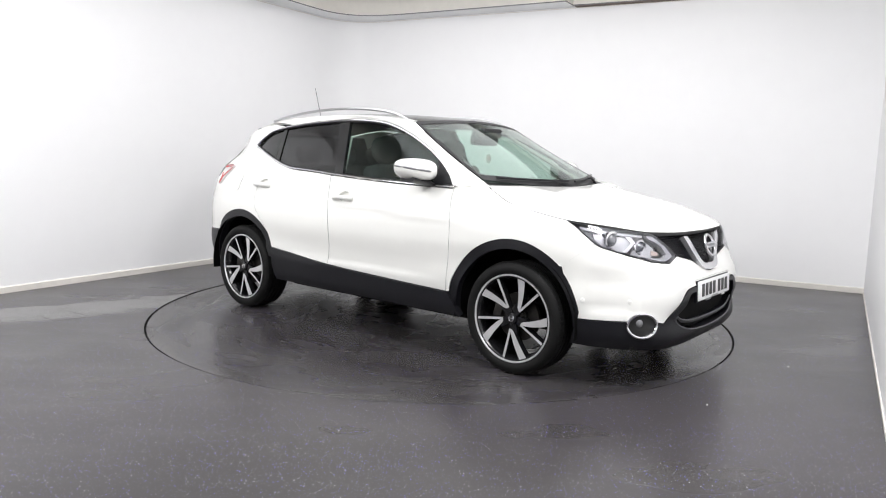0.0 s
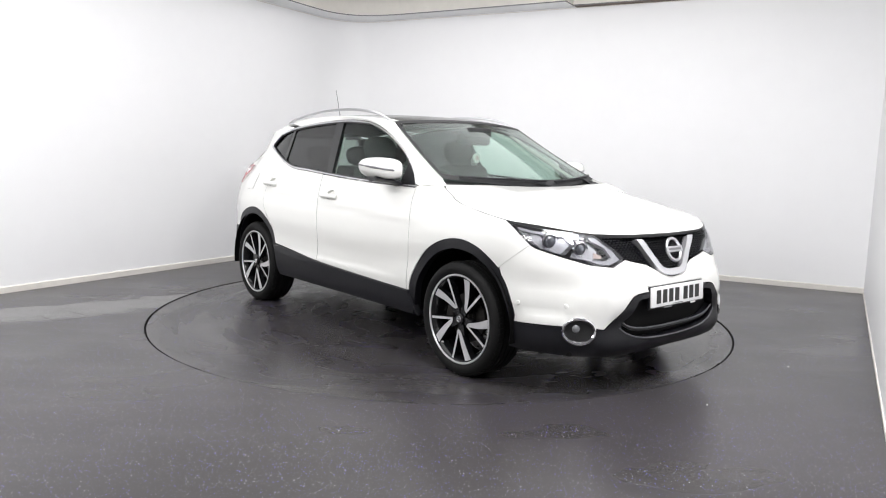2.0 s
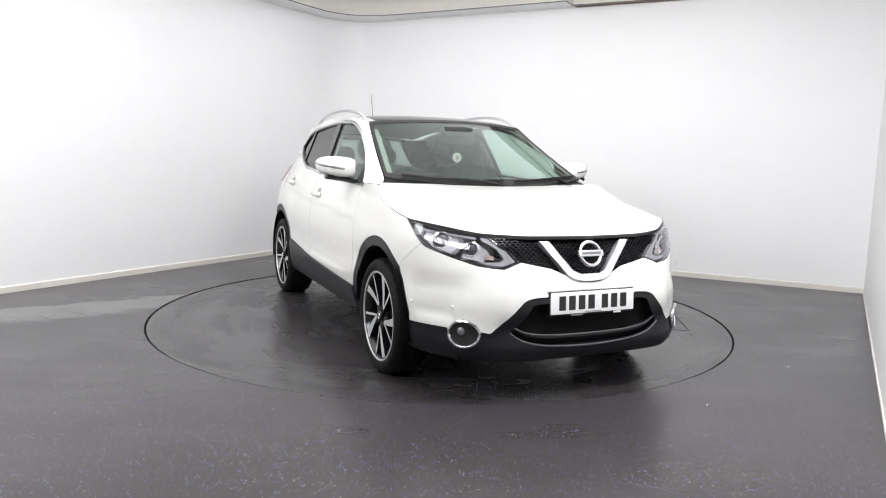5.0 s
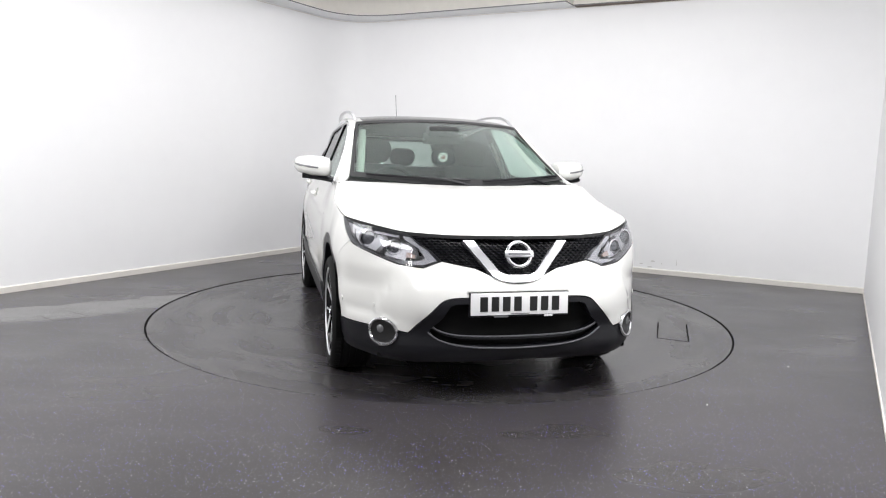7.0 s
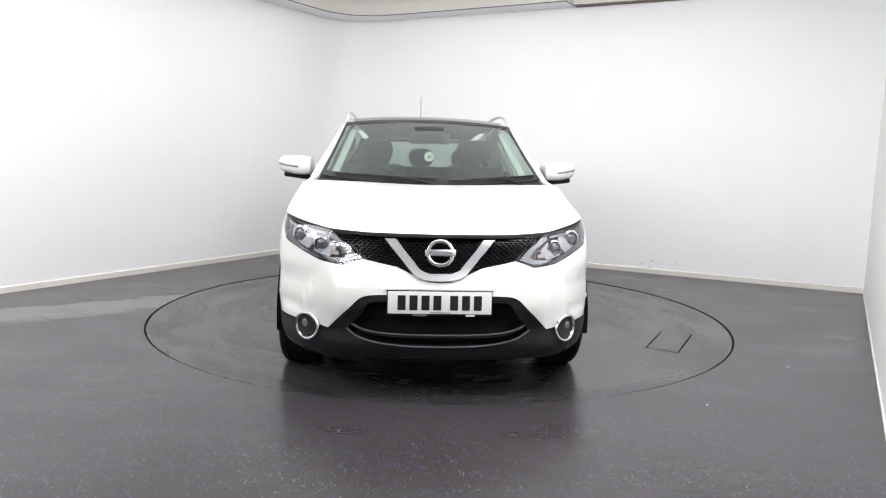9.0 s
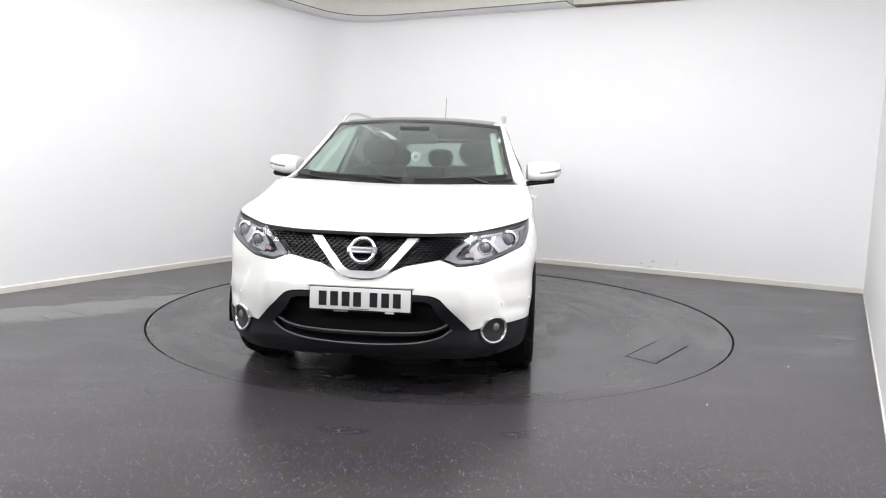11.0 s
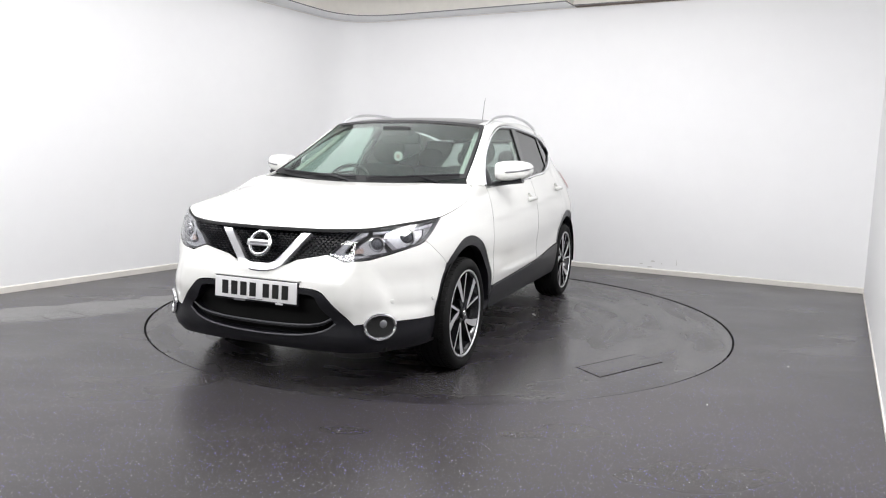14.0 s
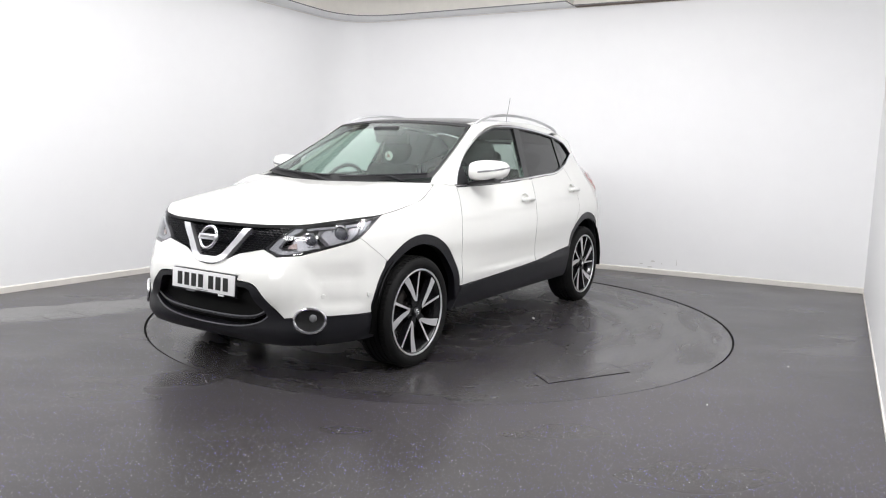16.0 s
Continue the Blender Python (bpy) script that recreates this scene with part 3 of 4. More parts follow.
roof_z = spline([-1.68, -1.4, -1.1, -.7, -.3, 0, .2, .36], [1.47, 1.527, 1.562, 1.583, 1.583, 1.57, 1.554, 1.528])
roof_y = spline([-1.68, -1.35, -1.0, -.4, .25, .4], [.50, .555, .59, .615, .612, .61])


def roof(s, t):
    x = (.36 - .07 * s * s) * (1 - t) - 1.66 * t
    return Vector((x, roof_y(x) * s, roof_z(x if abs(s) < 1e-9 else (.36 * (1 - t) - 1.66 * t)) - .032 * abs(s) ** 2.6))


# ---- the car: panels ----
car = tagged(new("car"), "white five-door crossover car with black plastic cladding standing on the turntable", "car")
HUB_F, HUB_R, HUB_Z = 1.496, 4.143, .335
DLO_LOW = [(1.99, 1.078), (2.5, 1.087), (2.96, 1.107), (3.42, 1.137), (3.66, 1.152), (3.86, 1.20), (4.24, 1.316)]
DLO_TOP = [(4.24, 1.316), (4.15, 1.39), (4.03, 1.438), (3.8, 1.474), (3.53, 1.5), (3.2, 1.515), (2.97, 1.511), (2.75, 1.486),
           (2.55, 1.428), (2.36, 1.347), (2.2, 1.262), (2.07, 1.168), (1.99, 1.078)]
low_of, top_of = spline([p[0] for p in DLO_LOW], [p[1] for p in DLO_LOW]), spline([p[0] for p in DLO_TOP[::-1]], [p[1] for p in DLO_TOP[::-1]])


def run(f, a, b, n=14, drop=0.0):
    return [(a + (b - a) * i / n, f(a + (b - a) * i / n) + drop) for i in range(n + 1)]


def both(name, loop, mat, label="", **k):
    """The same panel on the left and on the right side of the car."""
    out = []
    for s in (1, -1):
        out.append(panel(name, [(s * u, z) for u, z in loop], skin, mat, car, label=label, **k))
    return out


door_front = curve([(1.99, 1.066), (1.981, .942), (1.961, .77), (1.972, .55), (1.978, .430)])
door_mid = curve([(3.087, .474), (3.072, .626), (3.078, .749), (3.125, .968), (3.165, 1.108)])
sill_top = curve([(1.978, .430), (2.467, .446), (3.087, .474), (3.737, .533)])
rear_cut = curve([(3.737, .533), (3.80, .66), (3.90, .765), (3.975, .86), (3.985, 1.0), (3.93, 1.12), (3.875, 1.195)])
CUPS = ((2.955, .966), (3.910, 1.016))


def cup_loop(u, z):
    return [(u + .060 * math.cos(2 * math.pi * i / 24), z + (.036 if math.sin(2 * math.pi * i / 24) > 0 else .026) * math.sin(2 * math.pi * i / 24)) for i in range(24)]


front_loop = door_front + [p for p in sill_top[1:13]] + door_mid[1:] + run(low_of, 3.15, 1.995, drop=-.008)[1:]
rear_loop = door_mid[::-1] + sill_top[13:] + rear_cut[1:] + run(low_of, 3.87, 3.17, drop=-.008)
for s in (1, -1):
    for nm, outer, (cu, cz) in (("front_door", front_loop, CUPS[0]), ("rear_door", rear_loop, CUPS[1])):
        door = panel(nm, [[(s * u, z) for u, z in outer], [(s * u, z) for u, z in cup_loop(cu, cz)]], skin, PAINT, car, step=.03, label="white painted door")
        panel("handle_cup", [(s * u, z) for u, z in cup_loop(cu, cz)], skin, PAINT, door, off=0, thick=.022, step=.02, gap=-.001, bowl=True, rim=False, label="white recess behind the handle")
arch_f = arc(HUB_F, HUB_Z, .468, 12, 168, 36, .472)
both("front_wing", door_front[::-1] + [(1.84, 1.092), (1.74, 1.096)] + curve(WING_TOP)
     + curve([(1.10, .90), (1.06, .871), (.99, .823)]) + [(.985, .818), (1.165, .684)] + arc(HUB_F, HUB_Z, .468, 133, 12, 34, .472), PAINT, "white painted front wing", rim=False, gap=.001)
nose_top = [(0, .632), (.06, .636), (.125, .662), (.223, .706), (.40, .742), (.495, .708), (.65, .722), (.79, .755), (.95, .799), (.985, .816), (1.165, .684)]
nose_side = arc(HUB_F, HUB_Z, .468, 135, 171, 10, .455)
nose_low = [(1.058, .403), (.9, .402), (.793, .401), (.70, .405), (.569, .388), (.454, .500)] + curve([(.43, .525), (.40, .552), (.36, .566), (.30, .570)]) + [(0, .570)]
half = nose_top + nose_side[1:-1] + nose_low
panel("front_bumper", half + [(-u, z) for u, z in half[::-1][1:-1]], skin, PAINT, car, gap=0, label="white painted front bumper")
both("quarter_panel", rear_cut[::-1] + arc(HUB_R, HUB_Z, .468, 150, 36, 30) + [(4.60, .605), (4.74, .62), (4.74, 1.15), (4.62, 1.36), (4.52, 1.415), (4.3, 1.455), (4.06, 1.49)]
     + [(3.9, 1.475)] + curve([(4.03, 1.446), (4.15, 1.398), (4.25, 1.318), (4.10, 1.268), (3.90, 1.212)]), PAINT, "white painted rear quarter panel", gap=0)
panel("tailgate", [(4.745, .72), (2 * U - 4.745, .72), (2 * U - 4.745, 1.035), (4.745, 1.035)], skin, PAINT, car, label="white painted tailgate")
panel("rear_window", [(4.76, 1.045), (2 * U - 4.76, 1.045), (2 * U - 4.8, 1.42), (4.8, 1.42)], skin, BACKGLASS, car, thick=.004, solid=True, label="tinted rear window")
panel("rear_spoiler", [(4.80, 1.415), (2 * U - 4.80, 1.415), (2 * U - 4.72, 1.465), (4.72, 1.465)], skin, PAINT, car, off=.008, thick=.03, label="white roof spoiler")
panel("rear_bumper", [(4.62, .60), (2 * U - 4.62, .60), (2 * U - 4.75, .71), (4.75, .71)], skin, PAINT, car, label="white painted rear bumper")
rear_low = arc(HUB_R, HUB_Z, .474, 5, 35, 12)
panel("rear_bumper_cladding", rear_low + [(4.62, .597), (2 * U - 4.62, .597)] + [(2 * U - u, z) for u, z in rear_low[::-1]], skin, CLAD, car, off=.002, thick=.03, label="black plastic rear bumper lower")
# White sheets added behind the pillar and bumper seams to keep them light.
both("pillar_backing", [(1.76, 1.06), (2.0, 1.04), (2.01, 1.086), (1.87, 1.088), (1.78, 1.084)], PAINT, off=-.004, thick=.003, rim=False)
both("seam_backing", [(.97, .78), (1.15, .66), (1.19, .70), (1.0, .82)], PAINT, off=-.004, thick=.003, rim=False)
# Black sheet added under the bonnet edge to keep its gap dark.
both("bonnet_edge_filler", [(.56, .69), (1.0, .76), (1.2, .9), (1.6, .98), (1.6, .9), (1.1, .7)], SHELL, off=-.06)

# Black plastic skirts round the wheels and along the sills.
for name, hub, a0, a1 in (("front_arch_cladding", HUB_F, 4, 171), ("rear_arch_cladding", HUB_R, 12, 176)):
    both(name, arc(hub, HUB_Z, .472, a0 - 4, a1 + 2, 44) + arc(hub, HUB_Z, .408, a1 + 8, a0 - 14, 44), CLAD, "black plastic wheel arch trim", off=-.003, thick=.05, step=.04)
both("sill_cladding", [(1.87, .285), (1.93, .38), (1.965, .425)] + sill_top + [(3.735, .40), (3.70, .285), (2.8, .288)], CLAD, "black plastic sill trim", off=.012, thick=.04)
skirt = [(0, .566), (.30, .566)] + curve([(.36, .562), (.40, .548), (.43, .521), (.454, .497)]) + [(.569, .384), (.70, .401), (.793, .397), (.9, .398), (1.058, .399), (1.085, .33), (1.11, .25), (.8, .238), (.5, .232), (.25, .228), (0, .228)]
mouth = [(0, .535), (.33, .535)] + curve([(.36, .525), (.40, .46), (.455, .405), (.43, .365), (.36, .335), (.2, .312), (0, .306)])[:-1]
mouth += [(0, .306)]
full = lambda l: l + [(-u, z) for u, z in l[::-1][1:-1]]
panel("front_skirt", [full(skirt), full(mouth)], skin, CLAD, car, off=.004, thick=.07, step=.03, label="black plastic lower front bumper")
panel("lower_grille", full([(0, .56), (.42, .56), (.50, .40), (.46, .33), (0, .29)]), skin, SHELL, car, off=-.075, thick=.01)
# Both edges are lighter grey, a highlight painted into their colour.
for nm, line in (("grille_bar", [(-.45, .418), (-.38, .385), (-.25, .366), (0, .360), (.25, .366), (.38, .385), (.45, .418)]),
                 ("lip_edge", [(-.47, .390), (-.40, .346), (-.25, .313), (0, .301), (.25, .313), (.40, .346), (.47, .390)])):
    bm = bmesh.new()
    tube(bm, [skin(u, z) + Vector((.003 if nm == "lip_edge" else -.004, 0, 0)) for u, z in curve(line, 8)], .0045, 8)
    part(nm, bm, EDGE_GLINT, car, "thin grey edge of the lower grille, coloured as a highlight")
panel("grille_shelf", curve([(-.45, .414), (-.38, .381), (-.25, .362), (0, .356), (.25, .362), (.38, .381), (.45, .414)]) + curve([(.45, .404), (.38, .371), (.25, .352), (0, .346), (-.25, .352), (-.38, .371), (-.45, .404)]), skin, CLAD, car, off=-.006, thick=.07, step=.03, gap=0)

# Grille, chrome vee and the plain badge.
G_TOP, G_LOW = [(0, .852), (.26, .853), (.45, .868), (.62, .880)], [(.47, .803), (.405, .746), (.223, .709), (.125, .664), (0, .64)]
grille = G_TOP + G_LOW
panel("grille", full(grille), skin, MESH, car, off=-.03, thick=.02, step=.04, label="gloss black honeycomb grille")
bm = bmesh.new()
row = 0
z = .662
while z < .87:
    for i in range(-22, 23):
        u = (i + .5 * (row % 2)) * .030
        ok = inside(np.array([abs(u) - .013, abs(u) + .013]), np.array([z, z]), [full(grille)])
        if ok.all():
            a = [skin(u - .012, z - .001), skin(u, z - .005), skin(u + .012, z - .001), skin(u + .012, z + .003), skin(u, z - .001), skin(u - .012, z + .003)]
            n = Vector((1, .3 * (1 if u > 0 else -1) * abs(u), .3)).normalized()
            prism(bm, [p - n * .010 for p in a], -n * .02)
    z += .0125
    row += 1
part("grille_mesh", bm, MESH, car, "gloss black mesh bars", 0)
vee = [(0, .672), (.058, .672), (.096, .688), (.226, .841), (.286, .842), (.272, .825), (.135, .663), (.10, .645), (.06, .636), (0, .633)]
panel("chrome_vee", full(vee), skin, VEE, car, off=.016, thick=.045, step=.02, label="bright chrome vee grille frame")
badge = bmesh.new()
tilt = Matrix.Translation((2.122, 0, .775)) @ pose(0, 0, 0, 0, -20, 0)
ringp = [tilt @ Vector((.022, .063 * math.cos(2 * math.pi * i / 40), .063 * math.sin(2 * math.pi * i / 40))) for i in range(40)]
tube(badge, ringp, .0105, 10, True)
badge_ob = part("badge", badge, CHROME, car, "plain round chrome badge")
bm = bmesh.new()
box(bm, (0, 0, 0), (.014, .155, .034), .004, Matrix.Identity(4))
bmesh.ops.transform(bm, matrix=tilt @ Matrix.Translation((.026, 0, 0)), verts=bm.verts)
bar_ob = part("badge_bar", bm, SATIN, badge_ob)
bm = bmesh.new()
box(bm, (.0338, 0, 0), (.0012, .118, .013))
bmesh.ops.transform(bm, matrix=tilt, verts=bm.verts)
part("badge_print", bm, LETTER_AND_SHADE, bar_ob, "grey print band", 0)

# Number plate with plain bars for its characters.
plate_m = Matrix.Translation((2.190, 0, .536)) @ pose(0, 0, 0, 0, -3, 0)
bm = bmesh.new()
box(bm, (0, 0, 0), (.008, .524, .113), .003)
bmesh.ops.transform(bm, matrix=plate_m, verts=bm.verts)
plate = part("number_plate", bm, PLATE, car, "white number plate with black bars")
for i, yy in enumerate((-.205, -.145, -.085, -.025, .06, .12, .18)):
    bm = bmesh.new()
    box(bm, (.0050, yy + .012, 0), (.002, .040, .074))
    bmesh.ops.transform(bm, matrix=plate_m, verts=bm.verts)
    part("bar", bm, INK, plate, "", 0)
bm = bmesh.new()
box(bm, (-.014, 0, -.004), (.016, .535, .125), .004)
bmesh.ops.transform(bm, matrix=plate_m, verts=bm.verts)
part("plate_holder", bm, CLAD, car)
bm = bmesh.new()
box(bm, (-.010, 0, .066), (.012, .55, .007), .002)
bmesh.ops.transform(bm, matrix=plate_m, verts=bm.verts)
part("plate_ledge", bm, PAINT, car, "white moulded ledge over the plate")
for yy, w, mm in ((.155, .045, PLATE), (-.10, .075, LETTER_AND_SHADE)):
    bm = bmesh.new()
    box(bm, (.001, yy, -.0635), (.006, w, .009), .001)
    bmesh.ops.transform(bm, matrix=plate_m, verts=bm.verts)
    part("plate_clip", bm, mm, plate, "small clip under the plate")
bm = bmesh.new()
box(bm, (.0046, 0, -.050), (.0012, .10, .004))
bmesh.ops.transform(bm, matrix=plate_m, verts=bm.verts)
part("maker_line", bm, LETTER_AND_SHADE, plate, "", 0)

# Headlamps: a grey bowl, two projectors, a light guide and a clear cover.
LAMP = curve([(1.155, .934), (.93, .906), (.63, .878)]) + curve([(.60, .868), (.47, .806), (.405, .75)]) + curve([(.42, .735), (.495, .713), (.65, .727), (.79, .760), (.95, .803), (1.06, .872), (1.155, .934)])[:-1]
for s in (1, -1):
    mir = lambda l: [(s * u, z) for u, z in l]
    lamp = panel("headlamp", mir(LAMP), skin, BOWL, car, off=-.003, thick=.085, step=.035, gap=.002, bowl=True, label="clear headlamp with twin projectors")
    panel("lens_cover", mir(LAMP), skin, LENS, lamp, off=.001, thick=.003, step=.035, gap=.001, solid=True, label="clear plastic lens cover")
    guide = [(.655, .868), (.60, .864), (.475, .80), (.425, .748), (.50, .726), (.58, .731), (.66, .745), (.51, .748), (.485, .762), (.53, .81), (.64, .852)]
    panel("light_guide", mir(guide), skin, DRL, lamp, off=-.014, thick=.02, step=.03, gap=0, label="white boomerang light guide")
    panel("brow", mir(curve([(1.09, .913), (.93, .894), (.68, .872)]) + curve([(.68, .860), (.93, .880), (1.07, .896)])), skin, REFLECT, lamp, off=-.02, thick=.02, step=.03, gap=0, label="silver upper reflector")
    panel("reflector", mir([(1.0, .893), (.81, .873), (.745, .832), (.80, .775), (.93, .806), (.985, .85)]), skin, SURROUND, lamp, off=-.034, thick=.02, step=.03, gap=0, label="bright silver reflector surround")
    panel("reflector", mir([(.765, .850), (.665, .846), (.585, .795), (.625, .750), (.76, .766), (.735, .81)]), skin, SURROUND, lamp, off=-.036, thick=.02, step=.03, gap=0, label="bright silver reflector surround")
    panel("bezel", mir([(1.10, .912), (1.01, .895), (.99, .85), (.955, .815), (1.04, .868)]), skin, LAMPGREY, lamp, off=-.03, thick=.02, step=.03, gap=0, label="dark grey outer bezel")
    panel("divider", mir([(.80, .872), (.765, .868), (.735, .832), (.79, .776), (.815, .779), (.765, .832)]), skin, CHROME, lamp, off=-.024, thick=.02, step=.03, gap=0, label="chrome web between the projectors")
    panel("indicator", mir([(.615, .79), (.55, .775), (.55, .760), (.62, .762)]), skin, AMBER, lamp, off=-.030, thick=.01, step=.03, gap=0, label="amber indicator lens")
    for u, z, r in ((.862, .836, .040), (.690, .800, .034)):
        c = skin(s * u, z)
        n = Vector((.93, .36 * s, 0)).normalized()
        turn = n.to_track_quat("Y", "Z").to_matrix().to_4x4()
        bm = bmesh.new()
        lathe(bm, [(r * 1.22, -.03), (r * 1.25, .006), (r * 1.02, .010), (r, -.004), (r * .98, -.03)], 32)
        bmesh.ops.transform(bm, matrix=Matrix.Translation(c - n * .034) @ turn, verts=bm.verts)
        proj = part("projector", bm, CHROME, lamp, "chrome ringed projector")
        bm = bmesh.new()
        lathe(bm, [(.002, .018), (r * .4, .016), (r * .75, .009), (r * .97, -.006), (r * .97, -.02)], 28)
        bmesh.ops.transform(bm, matrix=Matrix.Translation(c - n * .034) @ turn, verts=bm.verts)
        part("projector_lens", bm, LENSGLASS, lamp, "dark glass projector lens")

    # Fog lamp: chrome ring, dark bowl, small lens.
    fu, fz = .705, .381
    ringp = [skin(s * (fu + .083 * math.cos(2 * math.pi * i / 40)), fz + .066 * math.sin(2 * math.pi * i / 40)) + Vector((.010, .008 * s, 0)) for i in range(40)]
    bm = bmesh.new()
    tube(bm, ringp, .0085, 8, True)
    fog = part("fog_lamp", bm, CHROME, car, "round fog lamp with a chrome ring")
    panel("bowl", mir([(fu + .082 * math.cos(2 * math.pi * i / 32), fz + .065 * math.sin(2 * math.pi * i / 32)) for i in range(32)]), skin, INK, fog, off=.009, thick=.004, step=.03, gap=0, label="gloss black bowl")
    c = skin(s * (fu + .012), fz + .012) + Vector((.002, .001 * s, 0))
    n = Vector((.9, .42 * s, 0)).normalized()
    turn = n.to_track_quat("Y", "Z").to_matrix().to_4x4()
    bm = bmesh.new()
    lathe(bm, [(.002, .013), (.013, .012), (.022, .007), (.025, 0), (.025, -.03)], 28)
    bmesh.ops.transform(bm, matrix=Matrix.Translation(c) @ turn, verts=bm.verts)
    part("fog_lens", bm, LAMPGREY, fog, "silver fog lamp lens")
    # Parking sensors.
    for u in (.775, 1.035):
        c = skin(s * u, .507)
        t1, t2 = skin(s * u + .01, .507) - skin(s * u - .01, .507), Vector((0, 0, 1))
        n = t1.cross(t2).normalized()
        bm = bmesh.new()
        lathe(bm, [(.003, .004), (.011, .003), (.0125, .0005), (.0125, -.004)], 20)
        bmesh.ops.transform(bm, matrix=Matrix.Translation(c) @ n.to_track_quat("Y", "Z").to_matrix().to_4x4(), verts=bm.verts)
        part("parking_sensor", bm, PAINT, car, "small round parking sensor")

# Bonnet, screen, roof and the pillars between.
edge = curve([(2.114, 0), (2.103, .2), (2.073, .38), (2.005, .545), (1.928, .650), (1.832, .748), (1.743, .806)] + [(p.x, p.y - .001) for p in seam_at[::-1]])
back = curve([(1.05, .775), (1.09, .6), (1.15, .3), (1.17, 0)])
halfb = edge + back
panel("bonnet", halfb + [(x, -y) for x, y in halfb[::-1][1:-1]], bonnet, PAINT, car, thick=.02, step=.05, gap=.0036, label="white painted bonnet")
patch("scuttle", lambda a, b: Vector((1.20 - .19 * a * a - .16 * b, .72 * a, 1.052 + .03 * a * a - .01 * b)), 24, 3, CLAD, car, a=(-1, 1), thick=.015, label="black plastic scuttle panel")
pane = patch("windscreen", screen, 24, 14, CLEAR, car, a=(.985, -.985), b=(.0, 1.0), thick=.004, label="clear green-tinted windscreen")
lift = Vector((.0035, 0, .006))
for nm, aa, bb in (("border", (.99, -.99), (0, .085)), ("border", (.99, -.99), (.95, 1.0)), ("border", (.99, .962), (.085, .95)), ("border", (-.962, -.99), (.085, .95))):
    patch("screen_border", lambda s, t: screen(s, t) + lift * .4, 20 if aa[0] * aa[1] < 0 else 2, 12, PRINT, car, a=aa, b=bb, thick=.003, label="black printed screen edge")
patch("roof_panel", roof, 24, 30, GLOSS, car, a=(-.90, .90), b=(0, 1), thick=.012, label="black panoramic glass roof")
for s in (1, -1):
    patch("roof_edge", roof, 3, 30, PAINT, car, a=(.905, 1.0) if s > 0 else (-1.0, -.905), b=(.02, 1), thick=.014, label="white roof edge")
    c2 = [(1.72, 1.095), (1.85, 1.094), (1.985, 1.088)] + [(u + (.012 if u > 4 else 0), z + .010) for u, z in DLO_TOP[::-1][1:-3]]
    c1 = [(1.075, .782, 1.092)] + [tuple(screen(1, t)) for t in (0, .2, .4, .6, .8, .99)] + [tuple(roof(1, t)) for t in (.06, .15, .27, .40, .53, .66, .76, .84)]
    c1, c2 = curve(c1, 4), curve(c2, 5)

    def strip(a, b):
        i, j = a * (len(c1) - 1), a * (len(c2) - 1)
        k, m = min(int(i), len(c1) - 2), min(int(j), len(c2) - 2)
        p = Vector(c1[k]).lerp(Vector(c1[k + 1]), i - k)
        u = c2[m][0] + (c2[m + 1][0] - c2[m][0]) * (j - m)
        z = c2[m][1] + (c2[m + 1][1] - c2[m][1]) * (j - m)
        q = skin(u, z)
        o = Vector((0, .5, .86)) * (.05 * b * (1 - b) * ease(0, .2, a))
        p = p.lerp(q, b) + o
        return Vector((p.x, p.y * s, p.z))
    patch("pillar_frame", strip, 70, 6, PAINT, car, b=(0, 1) if s < 0 else (1, 0), thick=.02, label="white painted windscreen pillar and roof side")
    mir = lambda l: [(s * u, z) for u, z in l]
    # Side glass and black pillars.
    fg = [(2.16, 1.089)] + run(low_of, 2.2, 3.06) + [(3.165, top_of(3.165))] + run(top_of, 3.1, 2.22) + [(2.16, 1.15)]
    panel("front_window", mir(fg), skin, CLEAR, car, off=-.016, thick=.004, gap=.004, solid=True, label="clear green-tinted side window")
    rg = run(low_of, 3.125, 3.84) + [(3.87, top_of(3.87))] + run(top_of, 3.8, 3.26)
    panel("rear_side_window", mir(rg), skin, DARK, car, off=-.016, thick=.004, gap=.004, solid=True, label="dark tinted rear side window")
    qg = [(3.88, low_of(3.88))] + run(low_of, 3.93, 4.22, 6) + [(4.22, 1.325)] + run(top_of, 4.14, 3.91, 6)
    panel("quarter_window", mir(qg), skin, DARK, car, off=-.016, thick=.004, gap=.004, solid=True, label="dark tinted quarter window")
    panel("door_pillar", mir([(3.05, low_of(3.05)), (3.135, low_of(3.135)), (3.265, top_of(3.265)), (3.155, top_of(3.155))]), skin, GLOSS, car, off=-.006, thick=.03, step=.05, label="gloss black door pillar")
    panel("window_bar", mir([(3.832, low_of(3.832)), (3.885, low_of(3.885)), (3.905, top_of(3.905)), (3.865, top_of(3.865))]), skin, GLOSS, car, off=-.008, thick=.02, step=.05)
    panel("mirror_sail", mir([(2.0, 1.084), (2.19, 1.086), (2.165, 1.235), (2.07, 1.160)]), skin, CLAD, car, off=-.004, thick=.02, step=.04, label="black mirror base triangle")
    bm = bmesh.new()
    loop = [skin(s * u, z) for u, z in curve(DLO_LOW, 5)[:-1] + curve(DLO_TOP, 5)[:-1]]
    tube(bm, loop, .0075, 6, True)
    part("window_trim", bm, CHROME, car, "chrome window surround")
    # A seal behind the trim.
    bm = bmesh.new()
    tube(bm, [skin(s * (u * .996 + .0125), 1.27 + (z - 1.27) * .965) + Vector((0, -.010 * s, 0)) for u, z in curve(DLO_LOW, 5)[:-1] + curve(DLO_TOP, 5)[:-1]], .011, 6, True)
    part("window_seal", bm, GLOSS, car)
